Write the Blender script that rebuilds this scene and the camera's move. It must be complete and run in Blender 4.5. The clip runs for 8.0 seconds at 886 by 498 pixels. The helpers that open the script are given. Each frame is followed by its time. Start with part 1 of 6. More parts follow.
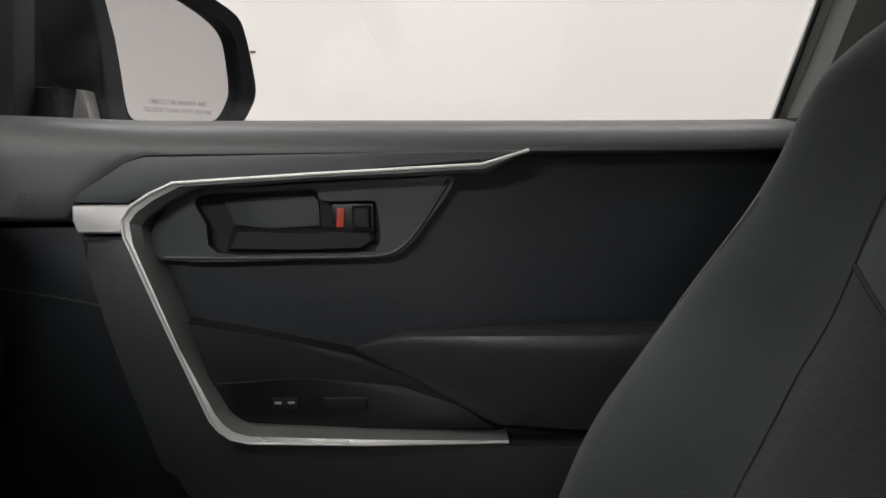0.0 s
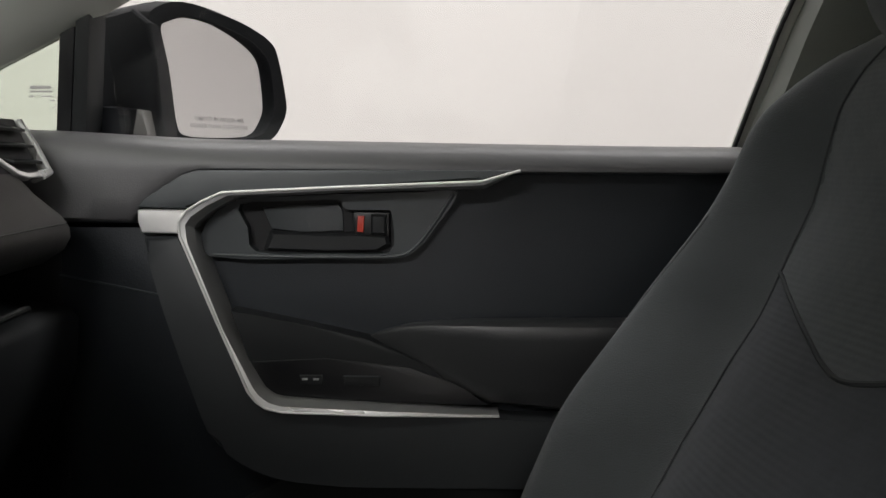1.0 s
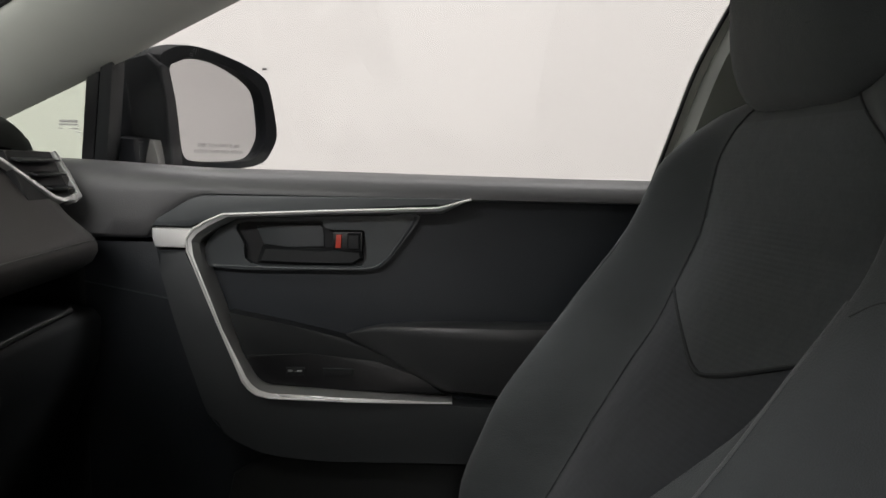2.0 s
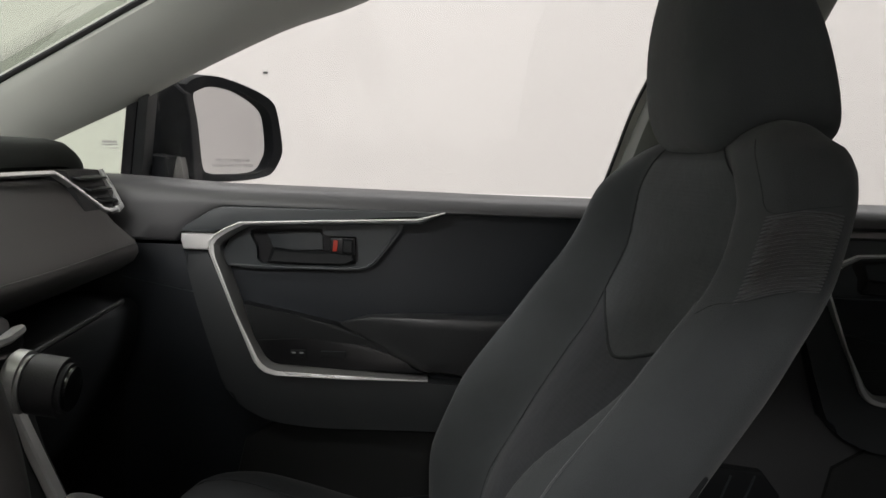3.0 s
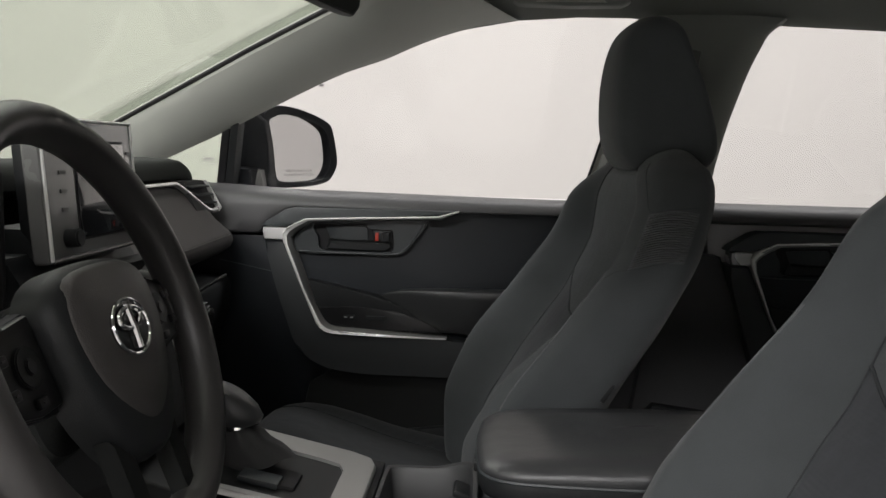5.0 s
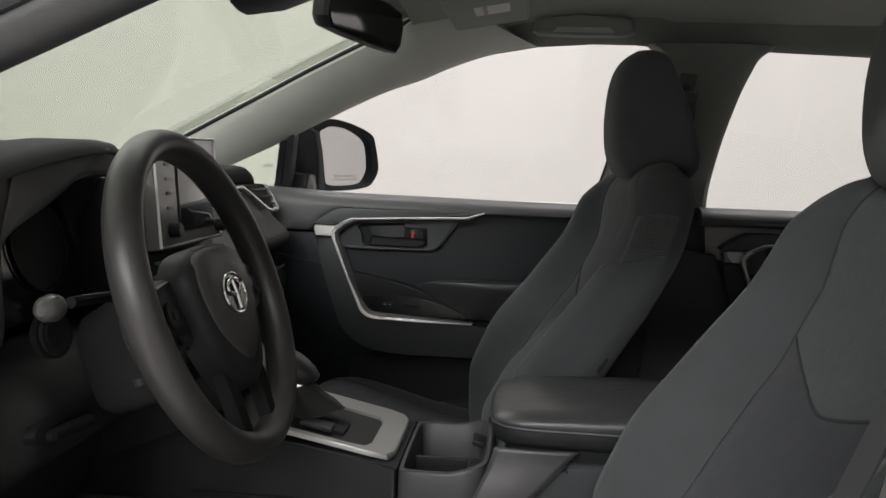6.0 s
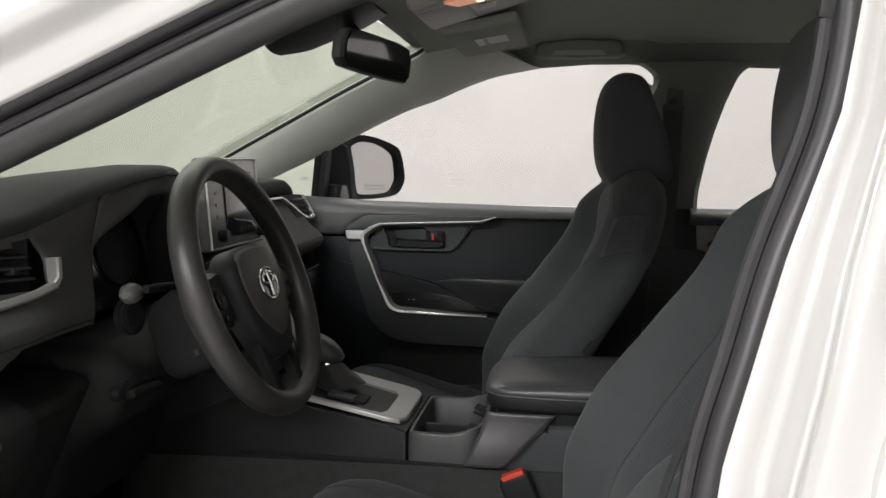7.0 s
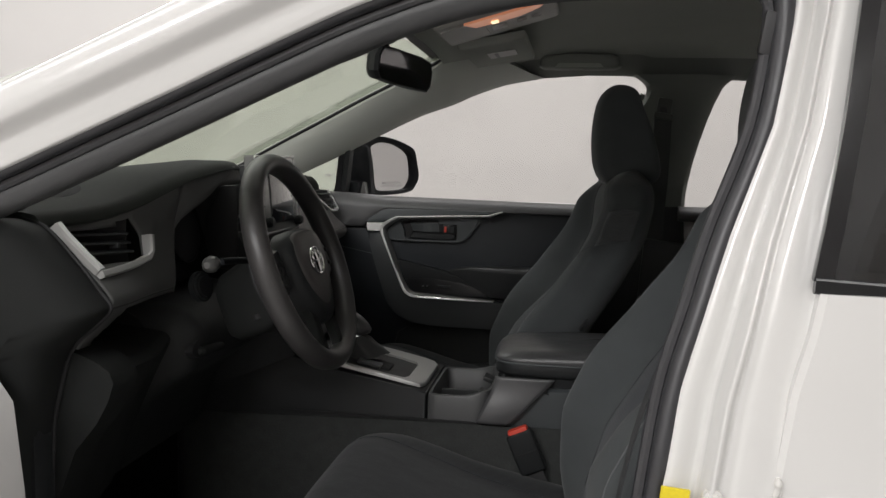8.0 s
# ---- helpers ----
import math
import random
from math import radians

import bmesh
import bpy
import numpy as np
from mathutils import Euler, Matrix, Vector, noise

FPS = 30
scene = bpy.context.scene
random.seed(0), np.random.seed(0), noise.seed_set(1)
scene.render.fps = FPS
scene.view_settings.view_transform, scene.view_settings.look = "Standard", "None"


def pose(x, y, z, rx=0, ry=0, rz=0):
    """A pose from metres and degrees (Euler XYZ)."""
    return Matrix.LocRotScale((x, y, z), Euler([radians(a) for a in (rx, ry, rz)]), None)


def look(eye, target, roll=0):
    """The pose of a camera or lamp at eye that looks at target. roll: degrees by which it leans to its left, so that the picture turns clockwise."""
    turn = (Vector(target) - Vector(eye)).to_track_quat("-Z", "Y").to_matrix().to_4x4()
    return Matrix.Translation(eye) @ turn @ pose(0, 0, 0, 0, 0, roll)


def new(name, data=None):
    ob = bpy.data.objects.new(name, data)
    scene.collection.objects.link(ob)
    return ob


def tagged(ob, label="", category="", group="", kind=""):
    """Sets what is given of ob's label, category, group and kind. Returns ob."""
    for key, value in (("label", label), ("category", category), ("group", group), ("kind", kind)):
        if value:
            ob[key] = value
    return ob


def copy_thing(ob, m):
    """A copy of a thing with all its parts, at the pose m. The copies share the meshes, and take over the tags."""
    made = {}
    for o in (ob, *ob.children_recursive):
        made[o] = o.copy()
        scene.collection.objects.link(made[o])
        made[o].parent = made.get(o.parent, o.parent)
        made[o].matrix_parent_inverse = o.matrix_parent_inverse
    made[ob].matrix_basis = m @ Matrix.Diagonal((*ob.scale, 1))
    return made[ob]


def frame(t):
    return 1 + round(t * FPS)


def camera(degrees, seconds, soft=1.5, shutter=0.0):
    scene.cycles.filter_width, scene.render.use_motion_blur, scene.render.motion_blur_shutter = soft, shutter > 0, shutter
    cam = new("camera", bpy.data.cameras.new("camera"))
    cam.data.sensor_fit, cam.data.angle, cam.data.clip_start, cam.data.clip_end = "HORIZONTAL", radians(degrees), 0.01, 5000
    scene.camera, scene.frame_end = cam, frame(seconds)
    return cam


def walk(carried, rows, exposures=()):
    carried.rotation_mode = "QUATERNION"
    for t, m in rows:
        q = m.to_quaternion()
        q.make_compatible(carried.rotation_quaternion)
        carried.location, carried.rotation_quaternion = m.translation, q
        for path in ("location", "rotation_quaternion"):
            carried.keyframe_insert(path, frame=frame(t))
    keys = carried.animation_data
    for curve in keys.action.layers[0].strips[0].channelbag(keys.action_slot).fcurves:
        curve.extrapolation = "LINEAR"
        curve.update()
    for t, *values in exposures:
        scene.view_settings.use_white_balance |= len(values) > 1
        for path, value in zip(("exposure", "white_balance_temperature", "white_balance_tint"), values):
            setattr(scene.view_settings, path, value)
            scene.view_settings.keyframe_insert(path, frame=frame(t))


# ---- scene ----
cam = camera(54.8, 8.0)
PATH = [
    (0, (0.731, -0.078, 0.999), (0.727, 1.912, 0.797), -0.9),
    (0.5, (0.734, -0.150, 1.004), (0.667, 1.839, 0.806), -0.3),
    (1, (0.740, -0.219, 1.014), (0.708, 1.771, 0.818), 0.2),
    (1.5, (0.753, -0.303, 1.028), (0.739, 1.687, 0.836), 0.6),
    (3, (0.795, -0.620, 1.093), (0.808, 1.368, 0.878), 1.8),
    (3.5, (0.791, -0.740, 1.098), (0.760, 1.248, 0.881), 2.0),
    (4, (0.796, -0.823, 1.113), (0.780, 1.164, 0.887), 2.2),
    (4.5, (0.837, -0.921, 1.121), (0.778, 1.066, 0.896), 1.6),
    (6, (0.902, -1.289, 1.141), (0.710, 0.690, 0.920), 1.9),
    (6.5, (0.948, -1.405, 1.154), (0.696, 0.568, 0.940), 1.1),
    (7, (1.010, -1.523, 1.160), (0.704, 0.441, 0.947), 0.7),
    (7.5, (1.012, -1.643, 1.156), (0.703, 0.321, 0.943), 0.9),
    (8, (1.014, -1.762, 1.157), (0.708, 0.204, 0.946), 1.4),
]
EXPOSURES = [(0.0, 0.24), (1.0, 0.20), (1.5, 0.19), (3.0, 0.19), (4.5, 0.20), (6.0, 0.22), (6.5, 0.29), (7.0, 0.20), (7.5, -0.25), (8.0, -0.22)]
LAMPS = [(-1.5, 1.8, 64), (2.5, 1.8, 64), (-1.5, -1.2, 36), (2.5, -1.2, 36), (-0.4, -4.9, 350)]
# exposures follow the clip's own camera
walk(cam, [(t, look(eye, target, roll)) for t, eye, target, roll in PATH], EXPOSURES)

# ---- light: white booth lit by rows of ceiling panels ----
world = bpy.data.worlds.new("world")
scene.world = world
world.use_nodes = True
world.node_tree.nodes["Background"].inputs[0].default_value = (0.9, 0.95, 1.0, 1)
world.node_tree.nodes["Background"].inputs[1].default_value = 0.02


def ceiling_panel(x, y, sx, sy, watts):
    lamp = bpy.data.lights.new("ceiling_panel", "AREA")
    lamp.shape, lamp.size, lamp.size_y, lamp.energy = "RECTANGLE", sx, sy, watts
    lamp.color = (1.0, 0.985, 0.98)
    ob = new("ceiling_panel", lamp)
    ob.matrix_world = pose(x, y, 3.32, 0, 0, 0)


for px, py, pw in LAMPS:
    ceiling_panel(px, py, 3.6, 0.7, pw)


# ---- materials ----
def material(name, colour, rough=0.6, metal=0.0, grain=0.0, grain_size=0.0012, vary=0.12, patch=0.08, sheen=0.0, coat=0.0, spec=0.5, weave=0.0, ribs=0.0, folds=0.0):
    m = bpy.data.materials.new(name)
    m.use_nodes = True
    t = m.node_tree
    n, l = t.nodes, t.links
    b = n["Principled BSDF"]
    b.inputs["Roughness"].default_value = rough
    b.inputs["Metallic"].default_value = metal
    b.inputs["Specular IOR Level"].default_value = spec
    b.inputs["Sheen Weight"].default_value = sheen
    b.inputs["Coat Weight"].default_value = coat
    co = n.new("ShaderNodeTexCoord")
    big = n.new("ShaderNodeTexNoise")
    big.inputs["Scale"].default_value, big.inputs["Detail"].default_value = 1 / patch, 4
    fine = n.new("ShaderNodeTexNoise")
    fine.inputs["Scale"].default_value, fine.inputs["Detail"].default_value = 1 / grain_size, 2
    for q in (big, fine):
        l.new(co.outputs["Object"], q.inputs["Vector"])
    mix = n.new("ShaderNodeMix")
    mix.data_type = "RGBA"
    add = n.new("ShaderNodeMath")
    add.operation = "MULTIPLY_ADD"
    l.new(fine.outputs["Fac"], add.inputs[0])
    add.inputs[1].default_value = 0.35
    sub = n.new("ShaderNodeMath")
    sub.operation = "MULTIPLY"
    l.new(big.outputs["Fac"], sub.inputs[0])
    sub.inputs[1].default_value = 0.65
    l.new(sub.outputs[0], add.inputs[2])
    l.new(add.outputs[0], mix.inputs["Factor"])
    mix.inputs["A"].default_value = (*[c * (1 - vary) for c in colour], 1)
    mix.inputs["B"].default_value = (*[min(1, c * (1 + vary)) for c in colour], 1)
    l.new(mix.outputs["Result"], b.inputs["Base Color"])
    ramp = n.new("ShaderNodeMapRange")
    l.new(big.outputs["Fac"], ramp.inputs["Value"])
    ramp.inputs["To Min"].default_value, ramp.inputs["To Max"].default_value = max(0.02, rough - 0.06), min(1, rough + 0.06)
    l.new(ramp.outputs[0], b.inputs["Roughness"])
    if grain:
        bump = n.new("ShaderNodeBump")
        bump.inputs["Strength"].default_value, bump.inputs["Distance"].default_value = grain, grain_size * 0.5
        if ribs:
            band = n.new("ShaderNodeTexWave")
            band.wave_type, band.bands_direction = "BANDS", "Z"
            band.inputs["Scale"].default_value = 0.314 / ribs
            band.inputs["Distortion"].default_value = 0.6
            band.inputs["Detail"].default_value, band.inputs["Detail Scale"].default_value = 2.0, 3.0
            l.new(co.outputs["Object"], band.inputs["Vector"])
            l.new(band.outputs["Fac"], bump.inputs["Height"])
        elif weave:
            wave = n.new("ShaderNodeTexVoronoi")
            wave.inputs["Scale"].default_value = 1 / weave
            l.new(co.outputs["Object"], wave.inputs["Vector"])
            l.new(wave.outputs["Distance"], bump.inputs["Height"])
        else:
            l.new(fine.outputs["Fac"], bump.inputs["Height"])
        if folds:
            soft_noise, fold = n.new("ShaderNodeTexNoise"), n.new("ShaderNodeBump")
            soft_noise.inputs["Scale"].default_value, soft_noise.inputs["Detail"].default_value = 1 / folds, 3
            fold.inputs["Strength"].default_value, fold.inputs["Distance"].default_value = 0.30, folds * 0.12
            l.new(co.outputs["Object"], soft_noise.inputs["Vector"])
            l.new(soft_noise.outputs["Fac"], fold.inputs["Height"])
            l.new(fold.outputs[0], bump.inputs["Normal"])
        l.new(bump.outputs[0], b.inputs["Normal"])
    return m


def glass_material(name, tint, gloss=0.025, rough=0.0):
    m = bpy.data.materials.new(name)
    m.use_nodes = True
    n, l = m.node_tree.nodes, m.node_tree.links
    n.remove(n["Principled BSDF"])
    clear, shine, mix, edge = n.new("ShaderNodeBsdfTransparent"), n.new("ShaderNodeBsdfGlossy"), n.new("ShaderNodeMixShader"), n.new("ShaderNodeLayerWeight")
    clear.inputs[0].default_value = (*tint, 1)
    shine.inputs["Roughness"].default_value = rough
    steep, grow = n.new("ShaderNodeMath"), n.new("ShaderNodeMath")
    steep.operation, steep.inputs[1].default_value = "POWER", 5.0
    grow.operation, grow.inputs[1].default_value, grow.inputs[2].default_value = "MULTIPLY_ADD", 0.35, gloss
    edge.inputs["Blend"].default_value = 0.5
    l.new(edge.outputs["Facing"], steep.inputs[0])
    l.new(steep.outputs[0], grow.inputs[0])
    l.new(grow.outputs[0], mix.inputs[0])
    l.new(clear.outputs[0], mix.inputs[1])
    l.new(shine.outputs[0], mix.inputs[2])
    l.new(mix.outputs[0], n["Material Output"].inputs["Surface"])
    return m


def lamp_material(name, colour, strength):
    m = bpy.data.materials.new(name)
    m.use_nodes = True
    b = m.node_tree.nodes["Principled BSDF"]
    b.inputs["Base Color"].default_value = (*colour, 1)
    b.inputs["Emission Color"].default_value = (*colour, 1)
    b.inputs["Emission Strength"].default_value = strength
    b.inputs["Roughness"].default_value = 0.35
    return m


M = {}
M["wall"] = material("booth_wall", (0.80, 0.782, 0.766), 0.75, vary=0.035, patch=0.5, grain=0.15, grain_size=0.004)
M["wallseam"] = material("wall_seam_filler", (0.785, 0.768, 0.755), 0.8, vary=0.05, patch=0.05)
M["floor"] = material("booth_floor", (0.42, 0.41, 0.40), 0.5, vary=0.15, patch=0.4, grain=0.1, grain_size=0.003)
M["fabric"] = material("seat_fabric", (0.063, 0.069, 0.0715), 0.95, vary=0.22, patch=0.05, grain=0.5, grain_size=0.0011, weave=0.0013, sheen=0.12, spec=0.2, folds=0.07)
M["rib"] = material("ribbed_fabric", (0.104, 0.110, 0.114), 0.92, vary=0.25, patch=0.006, grain=0.4, grain_size=0.0012, sheen=0.2, spec=0.25)
M["insert"] = material("ribbed_seat_cloth", (0.078, 0.085, 0.090), 0.95, vary=0.25, patch=0.012, grain=0.13, grain_size=0.003, ribs=0.0048, sheen=0.12, spec=0.2, folds=0.07)
# cushion cloth darkened: the roof's shade on the cushions is put into the colour
M["cushioncloth"] = material("shaded_ribbed_cushion_cloth", (0.026, 0.028, 0.030), 0.95, vary=0.25, patch=0.03, grain=0.14, grain_size=0.003, ribs=0.0048, sheen=0.10, spec=0.2, folds=0.07)
M["lowerinsert"] = material("black_ribbed_back_cloth", (0.050, 0.054, 0.060), 0.95, vary=0.25, patch=0.02, grain=0.13, grain_size=0.003, ribs=0.0048, sheen=0.12, spec=0.2, folds=0.07)
M["toppad"] = material("black_grained_dash_top", (0.0205, 0.0235, 0.0205), 0.80, vary=0.15, grain=0.35, grain_size=0.0014, spec=0.3)
M["mirrorcase"] = material("black_mirror_shell", (0.008, 0.009, 0.011), 0.6, vary=0.15, grain=0.2, grain_size=0.001, spec=0.15)
M["seam"] = material("seam_thread", (0.034, 0.037, 0.040), 0.9)
M["fainttext"] = material("faint_grey_print", (0.52, 0.51, 0.50), 0.7)
M["beltdark"] = material("dark_belt_webbing", (0.030, 0.031, 0.033), 0.9, vary=0.2, grain=0.5, grain_size=0.001, patch=0.01)
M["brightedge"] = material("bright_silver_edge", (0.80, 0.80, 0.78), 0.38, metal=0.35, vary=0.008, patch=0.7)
M["pad"] = material("soft_dash_vinyl", (0.050, 0.0465, 0.045), 0.50, vary=0.12, grain=0.35, grain_size=0.0014, spec=0.45)
M["plastic"] = material("moulded_black_plastic", (0.014, 0.0152, 0.016), 0.48, vary=0.15, grain=0.3, grain_size=0.0011, spec=0.32)
M["door"] = material("black_door_leatherette", (0.0175, 0.0205, 0.0245), 0.46, spec=0.34, vary=0.15, grain=0.35, grain_size=0.0016)
M["doorgrey"] = material("charcoal_door_plastic", (0.044, 0.050, 0.053), 0.40, vary=0.12, grain=0.3, grain_size=0.001)
M["doorlow"] = material("charcoal_lower_door_plastic", (0.036, 0.039, 0.041), 0.44, vary=0.12, grain=0.3, grain_size=0.001)
M["belt"] = material("soft_sill_vinyl", (0.090, 0.089, 0.091), 0.45, vary=0.1, grain=0.3, grain_size=0.0014)
M["leather"] = material("black_armrest_leather", (0.046, 0.047, 0.0485), 0.35, vary=0.15, grain=0.3, grain_size=0.0016, folds=0.08)
M["wheel"] = material("steering_wheel_urethane", (0.036, 0.0345, 0.034), 0.40, vary=0.12, grain=0.25, grain_size=0.0009)
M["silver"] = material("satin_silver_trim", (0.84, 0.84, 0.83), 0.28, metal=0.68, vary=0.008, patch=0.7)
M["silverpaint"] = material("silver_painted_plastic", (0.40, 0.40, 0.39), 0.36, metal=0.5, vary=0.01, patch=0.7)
M["chrome"] = material("chrome", (0.8, 0.8, 0.8), 0.12, metal=1.0, vary=0.03)
M["rubber"] = material("black_rubber", (0.018, 0.018, 0.019), 0.55, vary=0.2, grain=0.15, grain_size=0.002, patch=0.03)
M["gloss"] = material("gloss_black", (0.008, 0.008, 0.009), 0.12, vary=0.1)
M["void"] = material("dark_recess_plastic", (0.009, 0.009, 0.010), 0.7, vary=0.2)
M["liner"] = material("grey_headliner_cloth", (0.36, 0.37, 0.335), 0.95, vary=0.08, grain=0.3, grain_size=0.0012, spec=0.2)
# pillar trim toned lighter than the lining for the window light falling on it
M["pillar"] = material("grey_pillar_trim", (0.52, 0.53, 0.49), 0.7, vary=0.05, grain=0.2, grain_size=0.0012)
M["carpet"] = material("black_floor_carpet", (0.020, 0.0195, 0.019), 1.0, vary=0.4, grain=0.9, grain_size=0.003, patch=0.02, spec=0.1)
M["tunnelcarpet"] = material("dark_grey_tunnel_carpet", (0.045, 0.047, 0.046), 1.0, vary=0.35, grain=0.9, grain_size=0.003, patch=0.02, spec=0.1)
M["paint"] = material("white_car_paint", (0.64, 0.632, 0.618), 0.20, vary=0.02, patch=0.3, coat=0.6)
M["sealer"] = material("white_seam_sealer", (0.66, 0.65, 0.62), 0.6, vary=0.1, patch=0.01, grain=0.6, grain_size=0.006)
M["tint"] = glass_material("windscreen_glass", (0.775, 0.808, 0.751))
M["clear"] = glass_material("side_glass", (0.885, 0.88, 0.875))
# clear glass in itself; the tint stands for the unlit cabin behind it
M["dark"] = glass_material("rear_side_glass", (0.36, 0.37, 0.40), 0.13)
M["mirror"] = material("mirror_glass", (0.86, 0.86, 0.87), 0.02, metal=1.0, vary=0.0)
M["mirrordark"] = material("auto_dim_mirror_glass", (0.25, 0.25, 0.26), 0.03, metal=1.0, vary=0.0)
M["screen"] = material("screen_glass", (0.02, 0.02, 0.022), 0.07, vary=0.05, coat=1.0)
M["mark"] = material("grey_print", (0.36, 0.36, 0.36), 0.7)
M["print"] = material("dark_print", (0.10, 0.10, 0.10), 0.7)
M["red"] = material("red_plastic", (0.62, 0.055, 0.03), 0.4, vary=0.08)
M["white"] = material("white_label", (0.62, 0.61, 0.60), 0.6, vary=0.05)
M["yellow"] = material("yellow_label", (0.75, 0.6, 0.02), 0.6, vary=0.2, patch=0.004)
M["amber"] = lamp_material("amber_map_lamp", (1.0, 0.40, 0.22), 0.26)
M["bulb"] = lamp_material("map_lamp_bulb", (1.0, 0.72, 0.42), 1.6)
M["bezel"] = material("grey_bezel_plastic", (0.16, 0.16, 0.155), 0.25, vary=0.06, coat=0.5)
M["webbing"] = material("belt_webbing", (0.10, 0.102, 0.10), 0.9, vary=0.2, grain=0.5, grain_size=0.001, patch=0.01)
M["ohgrey"] = material("overhead_grey_plastic", (0.36, 0.35, 0.33), 0.5, vary=0.05, grain=0.15, grain_size=0.001)
M["seal"] = material("door_seal_rubber", (0.03, 0.03, 0.033), 0.38, vary=0.2, grain=0.1, grain_size=0.002, patch=0.03)
# upper trim away from the windscreen, its shade put into a darker grey
M["postgrey"] = material("shaded_grey_post_trim", (0.22, 0.227, 0.213), 0.7, vary=0.07, grain=0.25, grain_size=0.0012, spec=0.3)
M["guide"] = material("grey_belt_guide_plastic", (0.12, 0.12, 0.115), 0.35, vary=0.05)
M["satin"] = material("satin_charcoal_plastic", (0.065, 0.065, 0.067), 0.35, vary=0.08, grain=0.15, grain_size=0.001)
M["panelgrey"] = material("charcoal_cup_holder_plastic", (0.050, 0.051, 0.052), 0.42, vary=0.15, grain=0.3, grain_size=0.0011, spec=0.4)
M["gloss2"] = material("smooth_black_plastic", (0.010, 0.010, 0.011), 0.35, vary=0.15)
M["mattblack"] = material("matt_grained_black_plastic", (0.013, 0.014, 0.0135), 0.72, vary=0.15, grain=0.4, grain_size=0.0014, spec=0.14)
M["fascia"] = material("soft_black_fascia_vinyl", (0.054, 0.055, 0.054), 0.60, vary=0.14, grain=0.35, grain_size=0.0014, spec=0.35)
M["lowerdash"] = material("black_lower_dash_plastic", (0.019, 0.020, 0.020), 0.60, vary=0.15, grain=0.3, grain_size=0.0012, spec=0.25)
M["knob"] = material("grey_knob", (0.060, 0.060, 0.058), 0.32, vary=0.05)


# ---- builders ----
def thing(name, at, label, category, group="", kind=""):
    ob = new(name)
    ob.empty_display_size = 0.05
    ob.location = at
    return tagged(ob, label, category, group, kind)


def part(name, bm, mat, parent=None, label="", smooth=True, angle=35, solid=0.0):
    bmesh.ops.remove_doubles(bm, verts=bm.verts, dist=1e-6)
    bmesh.ops.recalc_face_normals(bm, faces=bm.faces)
    me = bpy.data.meshes.new(name)
    bm.to_mesh(me)
    bm.free()
    me.materials.append(M[mat])
    if smooth:
        me.shade_smooth()
        me.set_sharp_from_angle(angle=radians(angle))
    ob = new(name, me)
    if parent is not None:
        ob.parent = parent
        top = parent
        while top.parent is not None:
            top = top.parent
        ob.matrix_parent_inverse = Matrix.Translation(-top.location) if parent is top else Matrix.Identity(4)
    if solid:
        mod = ob.modifiers.new("thickness", "SOLIDIFY")
        mod.thickness, mod.offset = solid, 0
    return tagged(ob, label)


def prism(poly, y0, y1, bevel=0.0, seg=2, lift=None):
    """A plate with its outline in x and z, from its face at y0 back to y1."""
    bm = bmesh.new()
    lift = lift or (lambda x, z: 0.0)
    a = [bm.verts.new((x, y0 + lift(x, z), z)) for x, z in poly]
    b = [bm.verts.new((x, y1 + lift(x, z), z)) for x, z in poly]
    n = len(poly)
    front = bm.faces.new(a)
    bm.faces.new(b[::-1])
    for i in range(n):
        bm.faces.new((a[i], b[i], b[(i + 1) % n], a[(i + 1) % n]))
    if bevel:
        bmesh.ops.bevel(bm, geom=list(front.edges), offset=bevel, segments=seg, profile=0.6, affect="EDGES", clamp_overlap=True)
    return bm


def loft(rings, caps=True, closed=True):
    bm = bmesh.new()
    rows = [[bm.verts.new(p) for p in r] for r in rings]
    n = len(rows[0])
    for r, s in zip(rows, rows[1:]):
        for i in range(n if closed else n - 1):
            j = (i + 1) % n
            bm.faces.new((r[i], r[j], s[j], s[i]))
    if caps and closed:
        bm.faces.new(rows[0][::-1])
        bm.faces.new(rows[-1])
    return bm


def smooth_path(pts, per=6, closed=False):
    """Catmull-Rom points along pts."""
    p = [Vector(q) for q in pts]
    n, out = len(p), []
    for i in range(n if closed else n - 1):
        a, b = p[i], p[(i + 1) % n]
        z = p[i - 1] if (i or closed) else a
        c = p[(i + 2) % n] if (closed or i + 2 < n) else b
        for k in range(per):
            t = k / per
            out.append(0.5 * ((2 * a) + (b - z) * t + (2 * z - 5 * a + 4 * b - c) * t * t + (3 * a - z - 3 * b + c) * t ** 3))
    if not closed:
        out.append(p[-1])
    return out


def sweep(profile, path, up=(0, 0, 1), closed=False, scale=None):
    """A closed outline (sideways, up) drawn along a path."""
    path = [Vector(q) for q in path]
    n, rings = len(path), []
    for i, p in enumerate(path):
        a = path[i - 1] if (i or closed) else p
        c = path[(i + 1) % n] if (closed or i + 1 < n) else p
        d = (c - a).normalized()
        side = d.cross(Vector(up)).normalized()
        top = side.cross(d).normalized()
        k = scale(i / max(1, n - 1)) if scale else 1.0
        rings.append([p + side * u * k + top * v * k for u, v in profile])
    if closed:
        rings.append(rings[0])
    return loft(rings, caps=not closed)


def circle(r, n=12, r2=None):
    r2 = r2 or r
    return [(r * math.cos(2 * math.pi * i / n), r2 * math.sin(2 * math.pi * i / n)) for i in range(n)]


